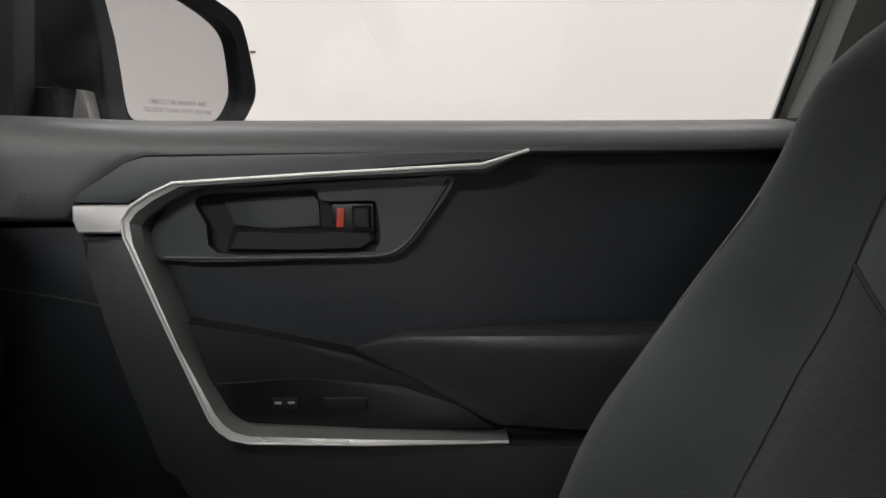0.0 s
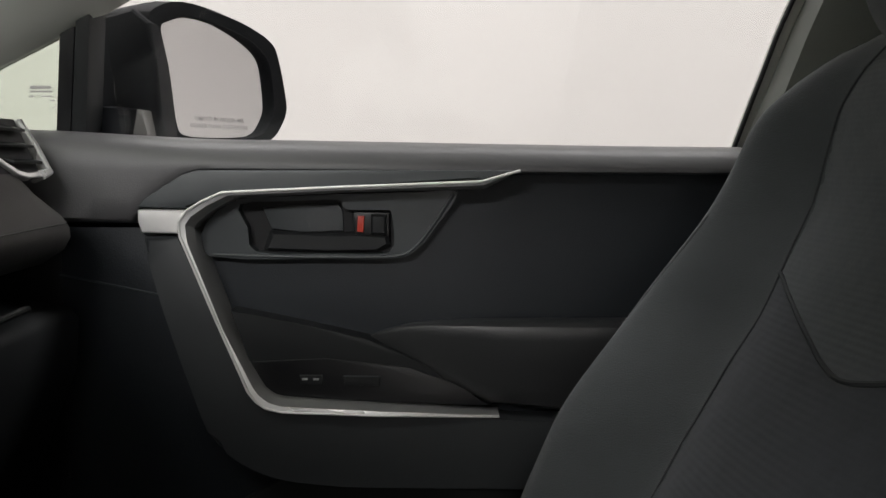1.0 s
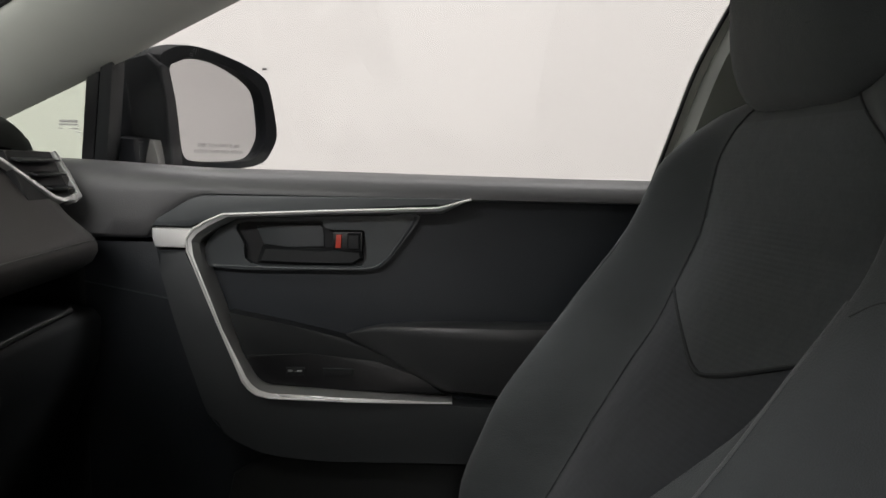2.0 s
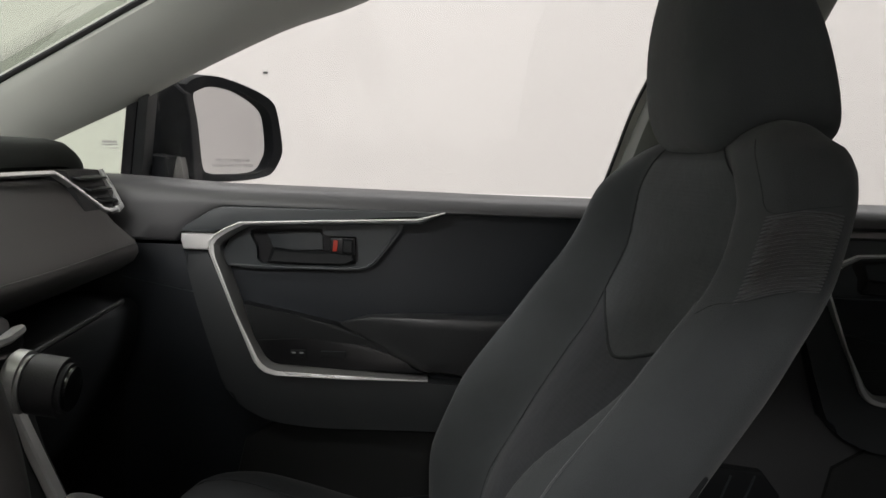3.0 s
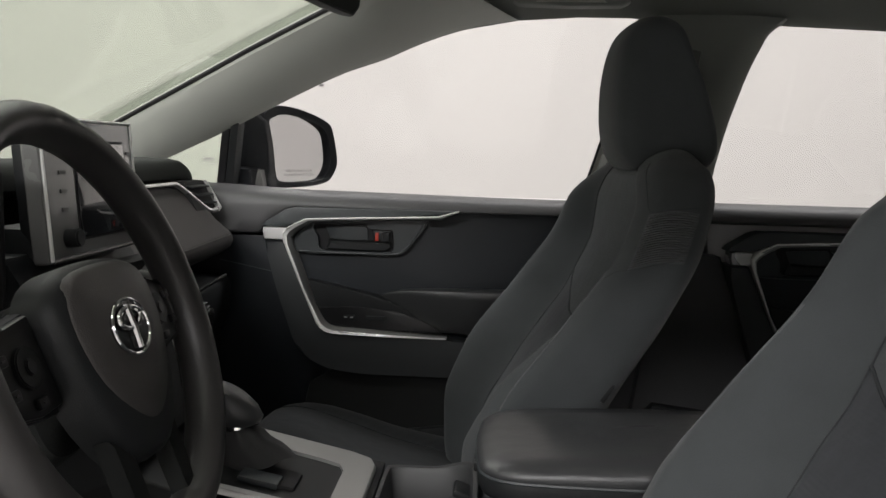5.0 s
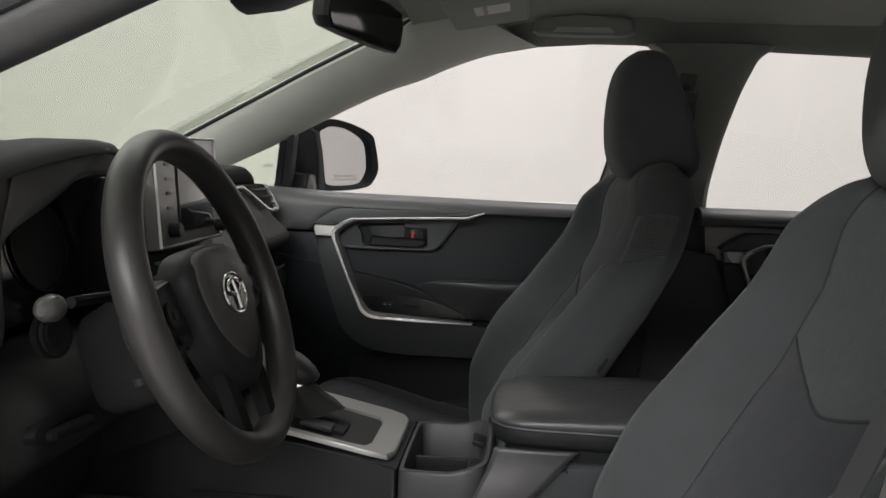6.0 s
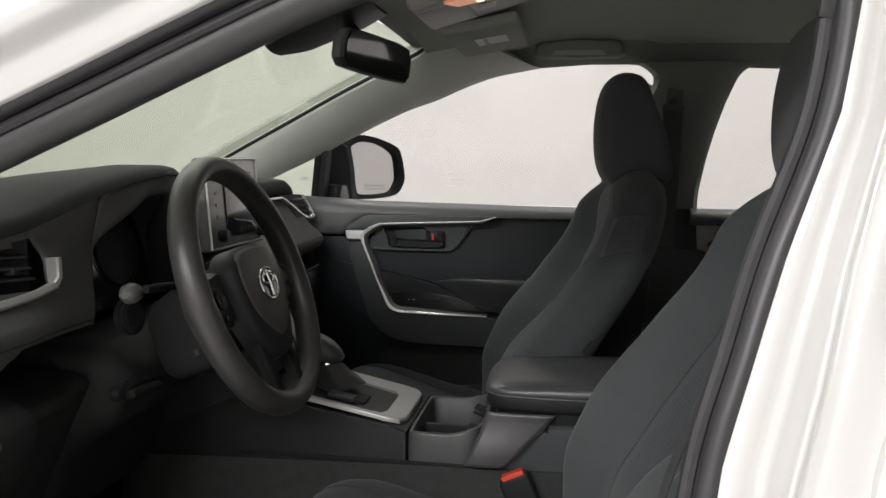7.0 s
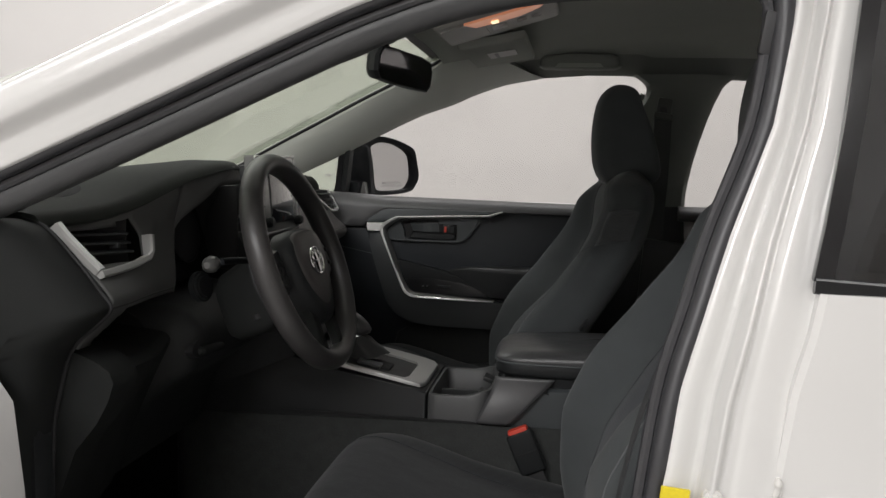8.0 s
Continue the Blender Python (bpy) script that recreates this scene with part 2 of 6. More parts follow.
def rect(w, h, c=0.0):
    """A rectangle with its corners cut by c."""
    w, h = w / 2, h / 2
    if not c:
        return [(-w, -h), (w, -h), (w, h), (-w, h)]
    return [(-w + c, -h), (w - c, -h), (w, -h + c), (w, h - c), (w - c, h), (-w + c, h), (-w, h - c), (-w, -h + c)]


def tube(path, r, n=10, up=(0, 0, 1), closed=False, scale=None):
    return sweep(circle(r, n), path, up, closed, scale)


def block(m, sx, sy, sz, bevel=0.003, seg=2):
    """A box with rounded edges at the pose m."""
    bm = bmesh.new()
    bmesh.ops.create_cube(bm, size=1, matrix=m @ Matrix.Diagonal((sx, sy, sz, 1)))
    if bevel:
        bmesh.ops.bevel(bm, geom=list(bm.edges), offset=bevel, segments=seg, profile=0.6, affect="EDGES", clamp_overlap=True)
    return bm


def disc(m, r, depth, bevel=0.0, n=28, r2=None):
    """A round plate about the local z of m."""
    bm = bmesh.new()
    bmesh.ops.create_cone(bm, cap_ends=True, segments=n, radius1=r, radius2=r if r2 is None else r2, depth=depth, matrix=m)
    if bevel:
        bmesh.ops.bevel(bm, geom=[e for e in bm.edges if len(e.link_faces) == 2 and any(len(f.verts) > 4 for f in e.link_faces)], offset=bevel, segments=2, affect="EDGES")
    return bm


def ring_plate(outer, inner, y0, y1, inner_y):
    """A plate round an opening: two outlines of the same count, the inner one set back."""
    n = len(outer)
    rings = [[(x, y1, z) for x, z in outer], [(x, y0, z) for x, z in outer], [(x, y0, z) for x, z in inner], [(x, inner_y, z) for x, z in inner]]
    return loft(rings, caps=False)


def lettering(text, size, m, mat, name, parent):
    cu = bpy.data.curves.new(name, "FONT")
    cu.body, cu.size, cu.align_x, cu.align_y, cu.extrude = text, size, "CENTER", "CENTER", 0.0002
    ob = bpy.data.objects.new(name, cu)
    me = bpy.data.meshes.new_from_object(ob)
    bpy.data.objects.remove(ob)
    bm = bmesh.new()
    bm.from_mesh(me)
    bmesh.ops.transform(bm, matrix=m, verts=bm.verts)
    return part(name, bm, mat, parent, smooth=False)


def interp(v, xs, ys):
    return float(np.interp(v, xs, ys))


def step(a, b, v):
    t = min(1, max(0, (v - a) / (b - a)))
    return t * t * (3 - 2 * t)


def side_y(z):
    """Distance of the side glass from the car's middle."""
    return 0.76 - 0.2 * (z - 1.04) if z > 1.04 else 0.76 + 0.06 * (1.04 - z)

# ---- the booth ----
def slab(name, x0, x1, y0, y1, z0, z1, mat, label, category):
    bm = bmesh.new()
    bmesh.ops.create_cube(bm, size=1, matrix=Matrix.Translation(((x0 + x1) / 2, (y0 + y1) / 2, (z0 + z1) / 2)) @ Matrix.Diagonal((x1 - x0, y1 - y0, z1 - z0, 1)))
    return tagged(part(name, bm, mat, smooth=False), label, category, kind="structure")


WX0, WX1, WY0, WY1, WZ = -4.2, 6.5, -9.0, 3.5, 3.4
slab("floor", WX0 - 0.15, WX1 + 0.15, WY0 - 0.15, WY1 + 0.15, -0.1, 0.0, "floor", "smooth grey booth floor under the car", "floor")
slab("ceiling", WX0 - 0.15, WX1 + 0.15, WY0 - 0.15, WY1 + 0.15, WZ, WZ + 0.1, "wall", "plain white booth ceiling", "ceiling")
slab("wall_side", WX0, WX1, WY1, WY1 + 0.15, 0.0, WZ, "wall", "plain white booth wall with faint seams and marks", "wall")
slab("wall_front", WX0 - 0.15, WX0, WY0, WY1, 0.0, WZ, "wall", "plain white booth wall ahead of the car", "wall")
slab("wall_back", WX1, WX1 + 0.15, WY0, WY1, 0.0, WZ, "wall", "plain white booth wall behind the car", "wall")
slab("wall_near", WX0, WX1, WY0 - 0.15, WY0, 0.0, WZ, "wall", "plain white booth wall behind the camera", "wall")
tagged(part("wall_mark", block(pose(-0.045, WY1 - 0.003, 1.462), 0.022, 0.006, 0.010, 0.002), "print", smooth=False), "small dark scuff on the white wall", "mark", kind="structure")

for x, z0, z1 in ((1.205, 1.0, 1.75),):
    tagged(part("wall_seam", block(pose(x, WY1 + 0.0007, (z0 + z1) / 2), 0.006, 0.003, z1 - z0, 0), "wallseam", smooth=False), "faint vertical seam in the white wall", "seam", kind="structure")
tagged(part("wall_seam", block(pose(1.36, WY1 + 0.0007, 1.343, 0, 2.5, 0), 0.48, 0.003, 0.006, 0), "wallseam", smooth=False), "faint level seam in the white wall", "seam", kind="structure")

# ---- car shell: floor, roof, pillars, screen ----
shell = thing("car_shell", (1.2, 0, 0.30), "white car body shell with grey cloth lining and pillars", "car")
part("floor_carpet", block(pose(1.2, 0, 0.36), 3.0, 1.56, 0.06, 0.01), "carpet", shell, "black floor carpet")
part("firewall", prism([(-0.36, 0.33), (-0.36, 1.02), (-0.30, 1.02), (-0.02, 0.85), (0.02, 0.33)], -0.76, 0.76), "carpet", shell)
for s in (1, -1):
    part("kick_panel", block(pose(-0.02, s * 0.725, 0.68), 0.66, 0.05, 0.68, 0.01), "plastic", shell, "black footwell side panel")
part("tailgate", block(pose(2.75, 0, 0.68), 0.08, 1.5, 0.76, 0.01), "plastic", shell, "black lower tailgate lining")
back_glass = part("rear_window", block(pose(2.70, 0, 1.235, 0, -8, 0), 0.005, 1.38, 0.36, 0), "tint", shell, "rear window glass", smooth=False)
back_glass.visible_shadow = False
for s in (1, -1):
    part("rocker_sill", block(pose(1.2, s * 0.79, 0.40), 2.9, 0.14, 0.16, 0.02), "paint", shell, "white painted door sill")
    part("sill_cover", block(pose(1.2, s * 0.735, 0.46), 2.5, 0.12, 0.06, 0.012), "plastic", shell)


def roof_z(x, y):
    head = 1.488 - 0.068 * (1 - step(0.56, 1.02, x)) - 0.03 * step(1.9, 2.7, x)
    return head - 0.06 * (abs(y) / 0.69) ** 4


def roof_sheet(x0, x1, lift, w):
    rings = []
    for i in range(29):
        x = x0 + (x1 - x0) * i / 28
        rings.append([(x, w * (k / 14 - 1), roof_z(x, w * (k / 14 - 1)) + lift) for k in range(29)])
    return loft(rings, closed=False)


part("headliner", roof_sheet(0.648, 2.74, 0.0, 0.69), "liner", shell, "grey cloth roof lining", solid=0.008)
part("roof_panel", roof_sheet(0.60, 2.80, 0.045, 0.72), "paint", shell, "white painted roof", solid=0.006)

# outlines of the passenger's window openings
WINDOW_TOP = [(0.10, 1.058), (0.177, 1.096), (0.32, 1.162), (0.419, 1.212), (0.552, 1.275), (0.646, 1.308), (0.721, 1.340), (0.81, 1.369), (0.912, 1.387), (1.031, 1.395), (1.13, 1.395), (1.166, 1.387), (1.188, 1.366), (1.200, 1.335)]
SCREEN_EDGE = [(-0.16, 0.745, 1.035), (-0.04, 0.735, 1.092), (0.086, 0.702, 1.155), (0.288, 0.635, 1.248), (0.42, 0.595, 1.310), (0.555, 0.548, 1.368), (0.625, 0.52, 1.396), (0.666, 0.499, 1.413)]


def a_pillar(s):
    low = smooth_path([(x, side_y(z) - 0.004, z) for x, z in [(-0.12, 0.99)] + WINDOW_TOP[:9]], 4)
    high = smooth_path(SCREEN_EDGE + [(0.80, 0.52, 1.4205)], 4)
    n, rings = 40, []

    def along(path, t):
        f = t * (len(path) - 1)
        i = min(int(f), len(path) - 2)
        return path[i].lerp(path[i + 1], f - i)

    for i in range(n + 1):
        t = i / n
        a, b = along(low, t), along(high, t)
        ring = []
        for k in range(9):
            u = k / 8
            p = a.lerp(b, u)
            bulge = 0.020 * math.sin(math.pi * u) ** 0.8
            ring.append((p.x + bulge * 0.35, s * (p.y - bulge * 0.75), p.z - bulge * 0.35))
        a2, b2 = a + Vector((-0.01, 0.035, 0.004)), b + Vector((-0.02, 0.012, 0.03))
        ring += [(b2.x, s * b2.y, b2.z), (a2.x, s * a2.y, a2.z)]
        rings.append(ring)
    return loft(rings)


for s in (1, -1):
    part("a_pillar_trim", a_pillar(s), "pillar", shell, "grey plastic windscreen pillar trim, toned light for the windscreen light")
    part("screen_edge_seal", tube(smooth_path([(x - 0.012, s * (y + 0.004), z + 0.006) for x, y, z in SCREEN_EDGE], 4), 0.0048, 8), "rubber", shell)
# windscreen: curved glass between the pillars
rings = []
for i in range(17):
    u = i / 16
    y = 2 * u - 1
    ring = []
    for k in range(11):
        t = k / 10
        f = t * (len(SCREEN_EDGE) - 1)
        j = min(int(f), len(SCREEN_EDGE) - 2)
        p = Vector(SCREEN_EDGE[j]).lerp(Vector(SCREEN_EDGE[j + 1]), f - j)
        bow = (1 - y * y) * (0.14 - 0.08 * t)
        ring.append((p.x - 0.018 - bow, p.y * y, p.z + 0.012 + bow * 0.12))
    rings.append(ring)
glass = part("windscreen", loft(rings, closed=False), "tint", shell, "green-tinted windscreen glass", solid=0.004)
glass.visible_shadow = False
top = [(0.632, y, 1.424 + 0.008 * (1 - (y / 0.52) ** 2)) for y in np.linspace(-0.52, 0.52, 21)]
part("screen_header_band", sweep(rect(0.034, 0.010), top), "rubber", shell, "black printed band along the windscreen header")


# passenger side upper frame: roof rail over the doors and the B pillar
def rail(s):
    low = [(x, side_y(z) - 0.004, z) for x, z in WINDOW_TOP[7:11]] + [(1.20, 0.694, 1.389), (1.30, 0.694, 1.390), (1.38, 0.694, 1.388), (1.44, 0.6945, 1.386), (1.60, 0.695, 1.381), (2.2, 0.70, 1.355)]
    rings = []
    for x, y, z in low:
        yy = 0.60
        rings.append([(x, s * y, z), (x, s * (y - 0.012), z + 0.004), (x, s * (y - 0.03), z + 0.02), (x, s * (y - 0.055), max(z + 0.035, roof_z(x, 0.64) - 0.004)), (x, s * yy, roof_z(x, yy) - 0.002), (x, s * yy, roof_z(x, yy) + 0.02), (x, s * (y + 0.03), z + 0.02)])
    return loft(rings)


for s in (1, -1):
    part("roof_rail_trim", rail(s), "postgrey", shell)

B_FRONT = [(1.03, 0.42), (1.050, 0.90), (1.062, 1.036), (1.080, 1.090), (1.112, 1.190), (1.160, 1.290), (1.188, 1.345), (1.184, 1.372), (1.150, 1.397)]
B_REAR = [(1.40, 0.42), (1.33, 0.90), (1.316, 1.036), (1.3185, 1.090), (1.336, 1.205), (1.363, 1.310), (1.384, 1.354), (1.398, 1.375), (1.43, 1.397)]


def b_trim(lo, hi):
    rings = []
    for xa, xb, z in smooth_path([(xa, xb, z) for (xa, z), (xb, _) in list(zip(B_FRONT, B_REAR))[lo:hi]], 5):
        y = side_y(z) - 0.006
        w = xb - xa
        rings.append([(xa, y, z), (xa + 0.012, y - 0.022, z), (xa + 0.3 * w, y - 0.045, z), (xa + 0.7 * w, y - 0.045, z), (xb - 0.012, y - 0.020, z), (xb, y, z), (xb - 0.01, y + 0.05, z), (xa + 0.01, y + 0.05, z)])
    return loft(rings)


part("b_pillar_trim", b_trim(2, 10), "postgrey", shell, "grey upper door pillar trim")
# lighter charcoal makes up for the light that is blocked behind the seat
part("b_pillar_cover", b_trim(0, 3), "satin", shell, "lower door pillar cover, toned lighter for missing light")
part("belt_guide", block(pose(1.235, 0.655, 1.29, 0, 8, 0), 0.04, 0.014, 0.09, 0.006), "guide", shell)
part("belt_anchor_bolt", disc(pose(1.235, 0.648, 1.30, 90), 0.010, 0.008, 0.002), "knob", shell)
belt = [(1.235, 0.646, 1.29), (1.235, 0.652, 1.20), (1.235, 0.672, 1.10), (1.235, 0.71, 1.0), (1.235, 0.73, 0.55)]
seat_belt = thing("seat_belt", (1.23, 0.65, 0.55), "grey woven seat belt hanging on the door pillar", "seat belt")
part("webbing", sweep(rect(0.046, 0.002), smooth_path(belt, 5), up=(0, 1, 0)), "webbing", seat_belt)
part("guide_loop", block(pose(1.235, 0.643, 1.285, 0, 8, 0), 0.052, 0.010, 0.018, 0.004), "guide", seat_belt, "grey belt guide loop")
part("window_rear_frame", sweep(rect(0.026, 0.012, 0.003), smooth_path([(1.064, side_y(1.0) + 0.006, 1.03), (1.086, side_y(1.1) + 0.006, 1.105), (1.112, side_y(1.19) + 0.006, 1.19), (1.160, side_y(1.29) + 0.006, 1.29), (1.188, side_y(1.345) + 0.006, 1.345)], 4), up=(0, 1, 0)), "pillar", shell, "grey frame behind the passenger window")
part("run_channel", tube(smooth_path([(1.052, side_y(1.0) - 0.001, 1.03), (1.074, side_y(1.1), 1.105), (1.10, side_y(1.19), 1.19), (1.148, side_y(1.29), 1.29), (1.176, side_y(1.345), 1.345)], 4), 0.0028, 8), "rubber", shell)
for y0, y1 in ((0.70, 0.76), (-0.80, -0.74)):
    part("rear_quarter_lining", prism([(1.98, 0.40), (1.98, 1.04), (2.74, 1.06), (2.74, 0.40)], y0, y1, 0.006), "plastic", shell)
    part("rear_post_lining", prism([(2.46, 1.05), (2.50, 1.395), (2.74, 1.395), (2.74, 1.05)], y0, y1, 0.006), "postgrey", shell)
    quarter = part("rear_quarter_glass", prism([(2.06, 1.04), (2.14, 1.395), (2.50, 1.395), (2.47, 1.05)], (y0 + y1) / 2 - 0.002, (y0 + y1) / 2 + 0.002), "clear", shell, smooth=False)
    quarter.visible_shadow = False

# overhead console, visor, grab handle
overhead = thing("overhead_console", (0.80, 0, 1.455), "grey overhead console with a lit amber map lamp", "overhead console")


OH = pose(0.840, 0.0, 1.447, 0, -16, 0)
part("housing", block(OH, 0.245, 0.225, 0.034, 0.012, 3), "ohgrey", overhead, "grey plastic housing")
part("flap", block(OH @ pose(-0.070, 0.0, -0.017), 0.085, 0.17, 0.006, 0.003), "ohgrey", overhead, "folded glasses flap")
leaf = [(-0.062, -0.105), (-0.045, -0.050), (0.000, -0.038), (0.045, -0.042), (0.085, -0.070), (0.100, -0.105)]
lens = part("map_lamp", loft([[OH @ Vector((x, y, z)) for x, y in leaf] for z in (-0.014, -0.021)]), "amber", overhead, "lit amber map lamp lens", smooth=False)
part("bulb", block(OH @ pose(-0.005, -0.062, -0.0225), 0.014, 0.020, 0.003, 0.001), "bulb", lens)
for x, w in ((-0.002, 0.030), (0.045, 0.020), (0.075, 0.020)):
    part("switch", block(OH @ pose(x, 0.02, -0.018), w, 0.022, 0.008, 0.002), "white" if w > 0.025 else "ohgrey", overhead)
visor = thing("sun_visor", (0.815, 0.33, 1.43), "grey cloth sun visor folded up against the roof", "sun visor")
VP = pose(0.812, 0.345, 1.420, 0, -10, 0)
part("panel", block(VP, 0.155, 0.37, 0.022, 0.009, 3), "liner", visor, "grey cloth visor panel")
part("label", block(VP @ pose(0.008, -0.01, -0.0115), 0.066, 0.090, 0.001, 0), "white", visor, "pale warning label", smooth=False)
part("label_line", block(VP @ pose(-0.005, -0.01, -0.0125), 0.008, 0.075, 0.001, 0), "mark", visor, smooth=False)
part("pivot_arm", tube([(0.735, 0.60, 1.420), (0.745, 0.575, 1.410), (0.75, 0.52, 1.410)], 0.006), "liner", visor)
visor2 = thing("sun_visor", (0.815, -0.33, 1.43), "grey cloth sun visor folded up against the roof", "sun visor")
part("panel", block(pose(0.80, -0.345, 1.428, 0, -10, 0), 0.155, 0.37, 0.022, 0.009, 3), "liner", visor2, "grey cloth visor panel")
grab = thing("grab_handle", (1.01, 0.615, 1.42), "dark grey plastic grab handle above the passenger window", "grab handle")
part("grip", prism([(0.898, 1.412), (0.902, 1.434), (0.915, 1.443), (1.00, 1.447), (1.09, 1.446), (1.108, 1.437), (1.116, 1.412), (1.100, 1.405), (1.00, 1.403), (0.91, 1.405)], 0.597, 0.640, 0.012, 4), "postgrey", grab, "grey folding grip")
part("finger_recess", prism([(0.94, 1.409), (0.95, 1.420), (1.06, 1.420), (1.07, 1.409)], 0.5955, 0.601, 0.001), "liner", grab)

# rear-view mirror
rvm = thing("rear_view_mirror", (0.62, -0.005, 1.40), "black rear-view mirror on the windscreen", "mirror")
RV = Matrix.Translation((0.645, -0.005, 1.338)) @ pose(0, 0, 0, 0, 0, -17) @ pose(0, 0, 0, -3, 6, 0)
shape = [(-0.120, -0.020), (-0.121, 0.010), (-0.108, 0.030), (-0.06, 0.035), (0.06, 0.036), (0.108, 0.031), (0.121, 0.010), (0.120, -0.020), (0.106, -0.034), (0.05, -0.036), (-0.05, -0.036), (-0.106, -0.034)]
rings = []
for d, k in ((-0.028, 0.55), (-0.022, 0.86), (-0.008, 0.98), (0.006, 1.0), (0.012, 0.965)):
    rings.append([RV @ Vector((d, y * k, z * k)) for y, z in shape])
part("housing", loft(rings), "plastic", rvm, "black plastic housing")
part("glass", loft([[RV @ Vector((0.0118, y * 0.93, z * 0.9)) for y, z in shape], [RV @ Vector((0.0132, y * 0.93, z * 0.9)) for y, z in shape]]), "mirrordark", rvm, "dark mirror glass", smooth=False)
part("stem", tube([(0.635, -0.005, 1.345), (0.615, -0.003, 1.375), (0.59, 0, 1.40)], 0.010), "plastic", rvm)
cover = [(-0.11, 0.0), (-0.10, -0.022), (-0.04, -0.034), (0.04, -0.034), (0.10, -0.022), (0.11, 0.0)]
part("sensor_cover", loft([[(x, y * k, 1.425 + (z * k) - (0.60 - x) * 0.45) for y, z in cover] for x, k in ((0.46, 0.55), (0.50, 0.85), (0.60, 1.0), (0.655, 0.9))]), "plastic", rvm, "black camera cover")

# ---- driver's door opening: pillars, seals, rear door ----
def drv_y(z, base=0.82):
    return -(base - 0.2 * (z - 1.04)) if z > 0.80 else -(base + 0.048)


OPEN = [(0.255, 0.58), (0.245, 0.73), (0.215, 0.90), (0.12, 1.00), (0.135, 1.055), (0.309, 1.137), (0.416, 1.187), (0.523, 1.237), (0.632, 1.289), (0.740, 1.338), (0.85, 1.376), (0.97, 1.398), (1.10, 1.402), (1.19, 1.395), (1.228, 1.36), (1.236, 1.319), (1.219, 1.202), (1.176, 1.080), (1.150, 0.990), (1.128, 0.913), (1.111, 0.806), (1.10, 0.70), (1.085, 0.58)]
frame_car = thing("door_opening", (0.7, -0.82, 0.45), "open driver's door frame of white paint and black seals", "door frame")
path = smooth_path([(x, drv_y(z, 0.79), z) for x, z in OPEN], 5)
part("door_seal", tube(path, 0.012, 12, up=(0, 1, 0)), "seal", frame_car, "black rubber door seal")
inner_path = []
for i, p in enumerate(path):
    d = (path[min(len(path) - 1, i + 1)] - path[max(0, i - 1)]).normalized()
    inner_path.append(p + Vector((d.z, 0, -d.x)).normalized() * 0.015 + Vector((0, 0.012, 0)))
part("seal_lip", tube(inner_path, 0.008, 10, up=(0, 1, 0)), "seal", frame_car, "inner rubber lip")
lip2 = [p + Vector((0, 0.026, 0)) + (q_ - p) * 0.75 for p, q_ in zip(path, inner_path)]
part("seal_trim", tube(lip2, 0.006, 8, up=(0, 1, 0)), "satin", frame_car, "grey trim edge beside the seal")
trim_path = []
for i, p in enumerate(path[10:62]):
    d = (path[i + 11] - path[i + 9]).normalized()
    trim_path.append(p + Vector((d.z, 0, -d.x)).normalized() * 0.029 + Vector((0, 0.030, 0)))
part("a_pillar_lining", tube(trim_path, 0.021, 12, up=(0, 1, 0)), "panelgrey", frame_car, "dark grey windscreen pillar lining")
# white pillar and roof side outside the seal
prof = [(0.0, 0.03), (-0.003, -0.010), (0.003, -0.016), (0.012, -0.0165), (0.024, -0.0165), (0.031, -0.021), (0.042, -0.034), (0.049, -0.038), (0.060, -0.0385), (0.075, -0.035), (0.088, -0.026), (0.096, -0.010), (0.098, 0.0), (0.095, 0.03)]
prof = [(q_.x, q_.y) for q_ in smooth_path([(u, v, 0) for u, v in prof], 3, True)]
front_path = smooth_path([(x, drv_y(z, 0.79), z) for x, z in OPEN[3:15]], 5)
rings = []
for i, p in enumerate(front_path):
    a, c = front_path[max(0, i - 1)], front_path[min(len(front_path) - 1, i + 1)]
    d = (c - a).normalized()
    out = Vector((0, -1, 0)).cross(d)
    out = Vector((-d.z, 0, d.x)).normalized()
    rings.append([p + out * u + Vector((0, v - 0.002, 0)) for u, v in prof])
part("a_pillar_panel", loft(rings), "paint", frame_car, "white painted windscreen pillar", angle=80)
rings = []
for x, z in [(0.345, 0.42), (0.345, 0.58), (0.338, 0.73), (0.320, 0.84), (0.265, 0.90), (0.12, 1.0)]:
    y = drv_y(z, 0.79)
    rings.append([(x + 0.004, y + 0.02, z), (x + 0.008, y - 0.03, z), (x - 0.020, y - 0.045, z), (x - 0.04, y - 0.05, z), (x - 0.10, y - 0.052, z), (x - 0.10, y + 0.02, z)])
part("hinge_pillar", loft(rings), "paint", frame_car, "white painted hinge pillar")
# B pillar with pressed ridges
BZ = [(1.085, 0.42), (1.085, 0.58), (1.10, 0.70), (1.111, 0.806), (1.128, 0.913), (1.150, 0.990), (1.176, 1.080), (1.219, 1.202), (1.240, 1.319), (1.252, 1.42)]
EDGE = [(1.195, 0.42), (1.198, 0.58), (1.205, 0.70), (1.216, 0.806), (1.232, 0.913), (1.247, 0.990), (1.262, 1.080), (1.281, 1.202), (1.298, 1.319), (1.312, 1.42)]
rings = []
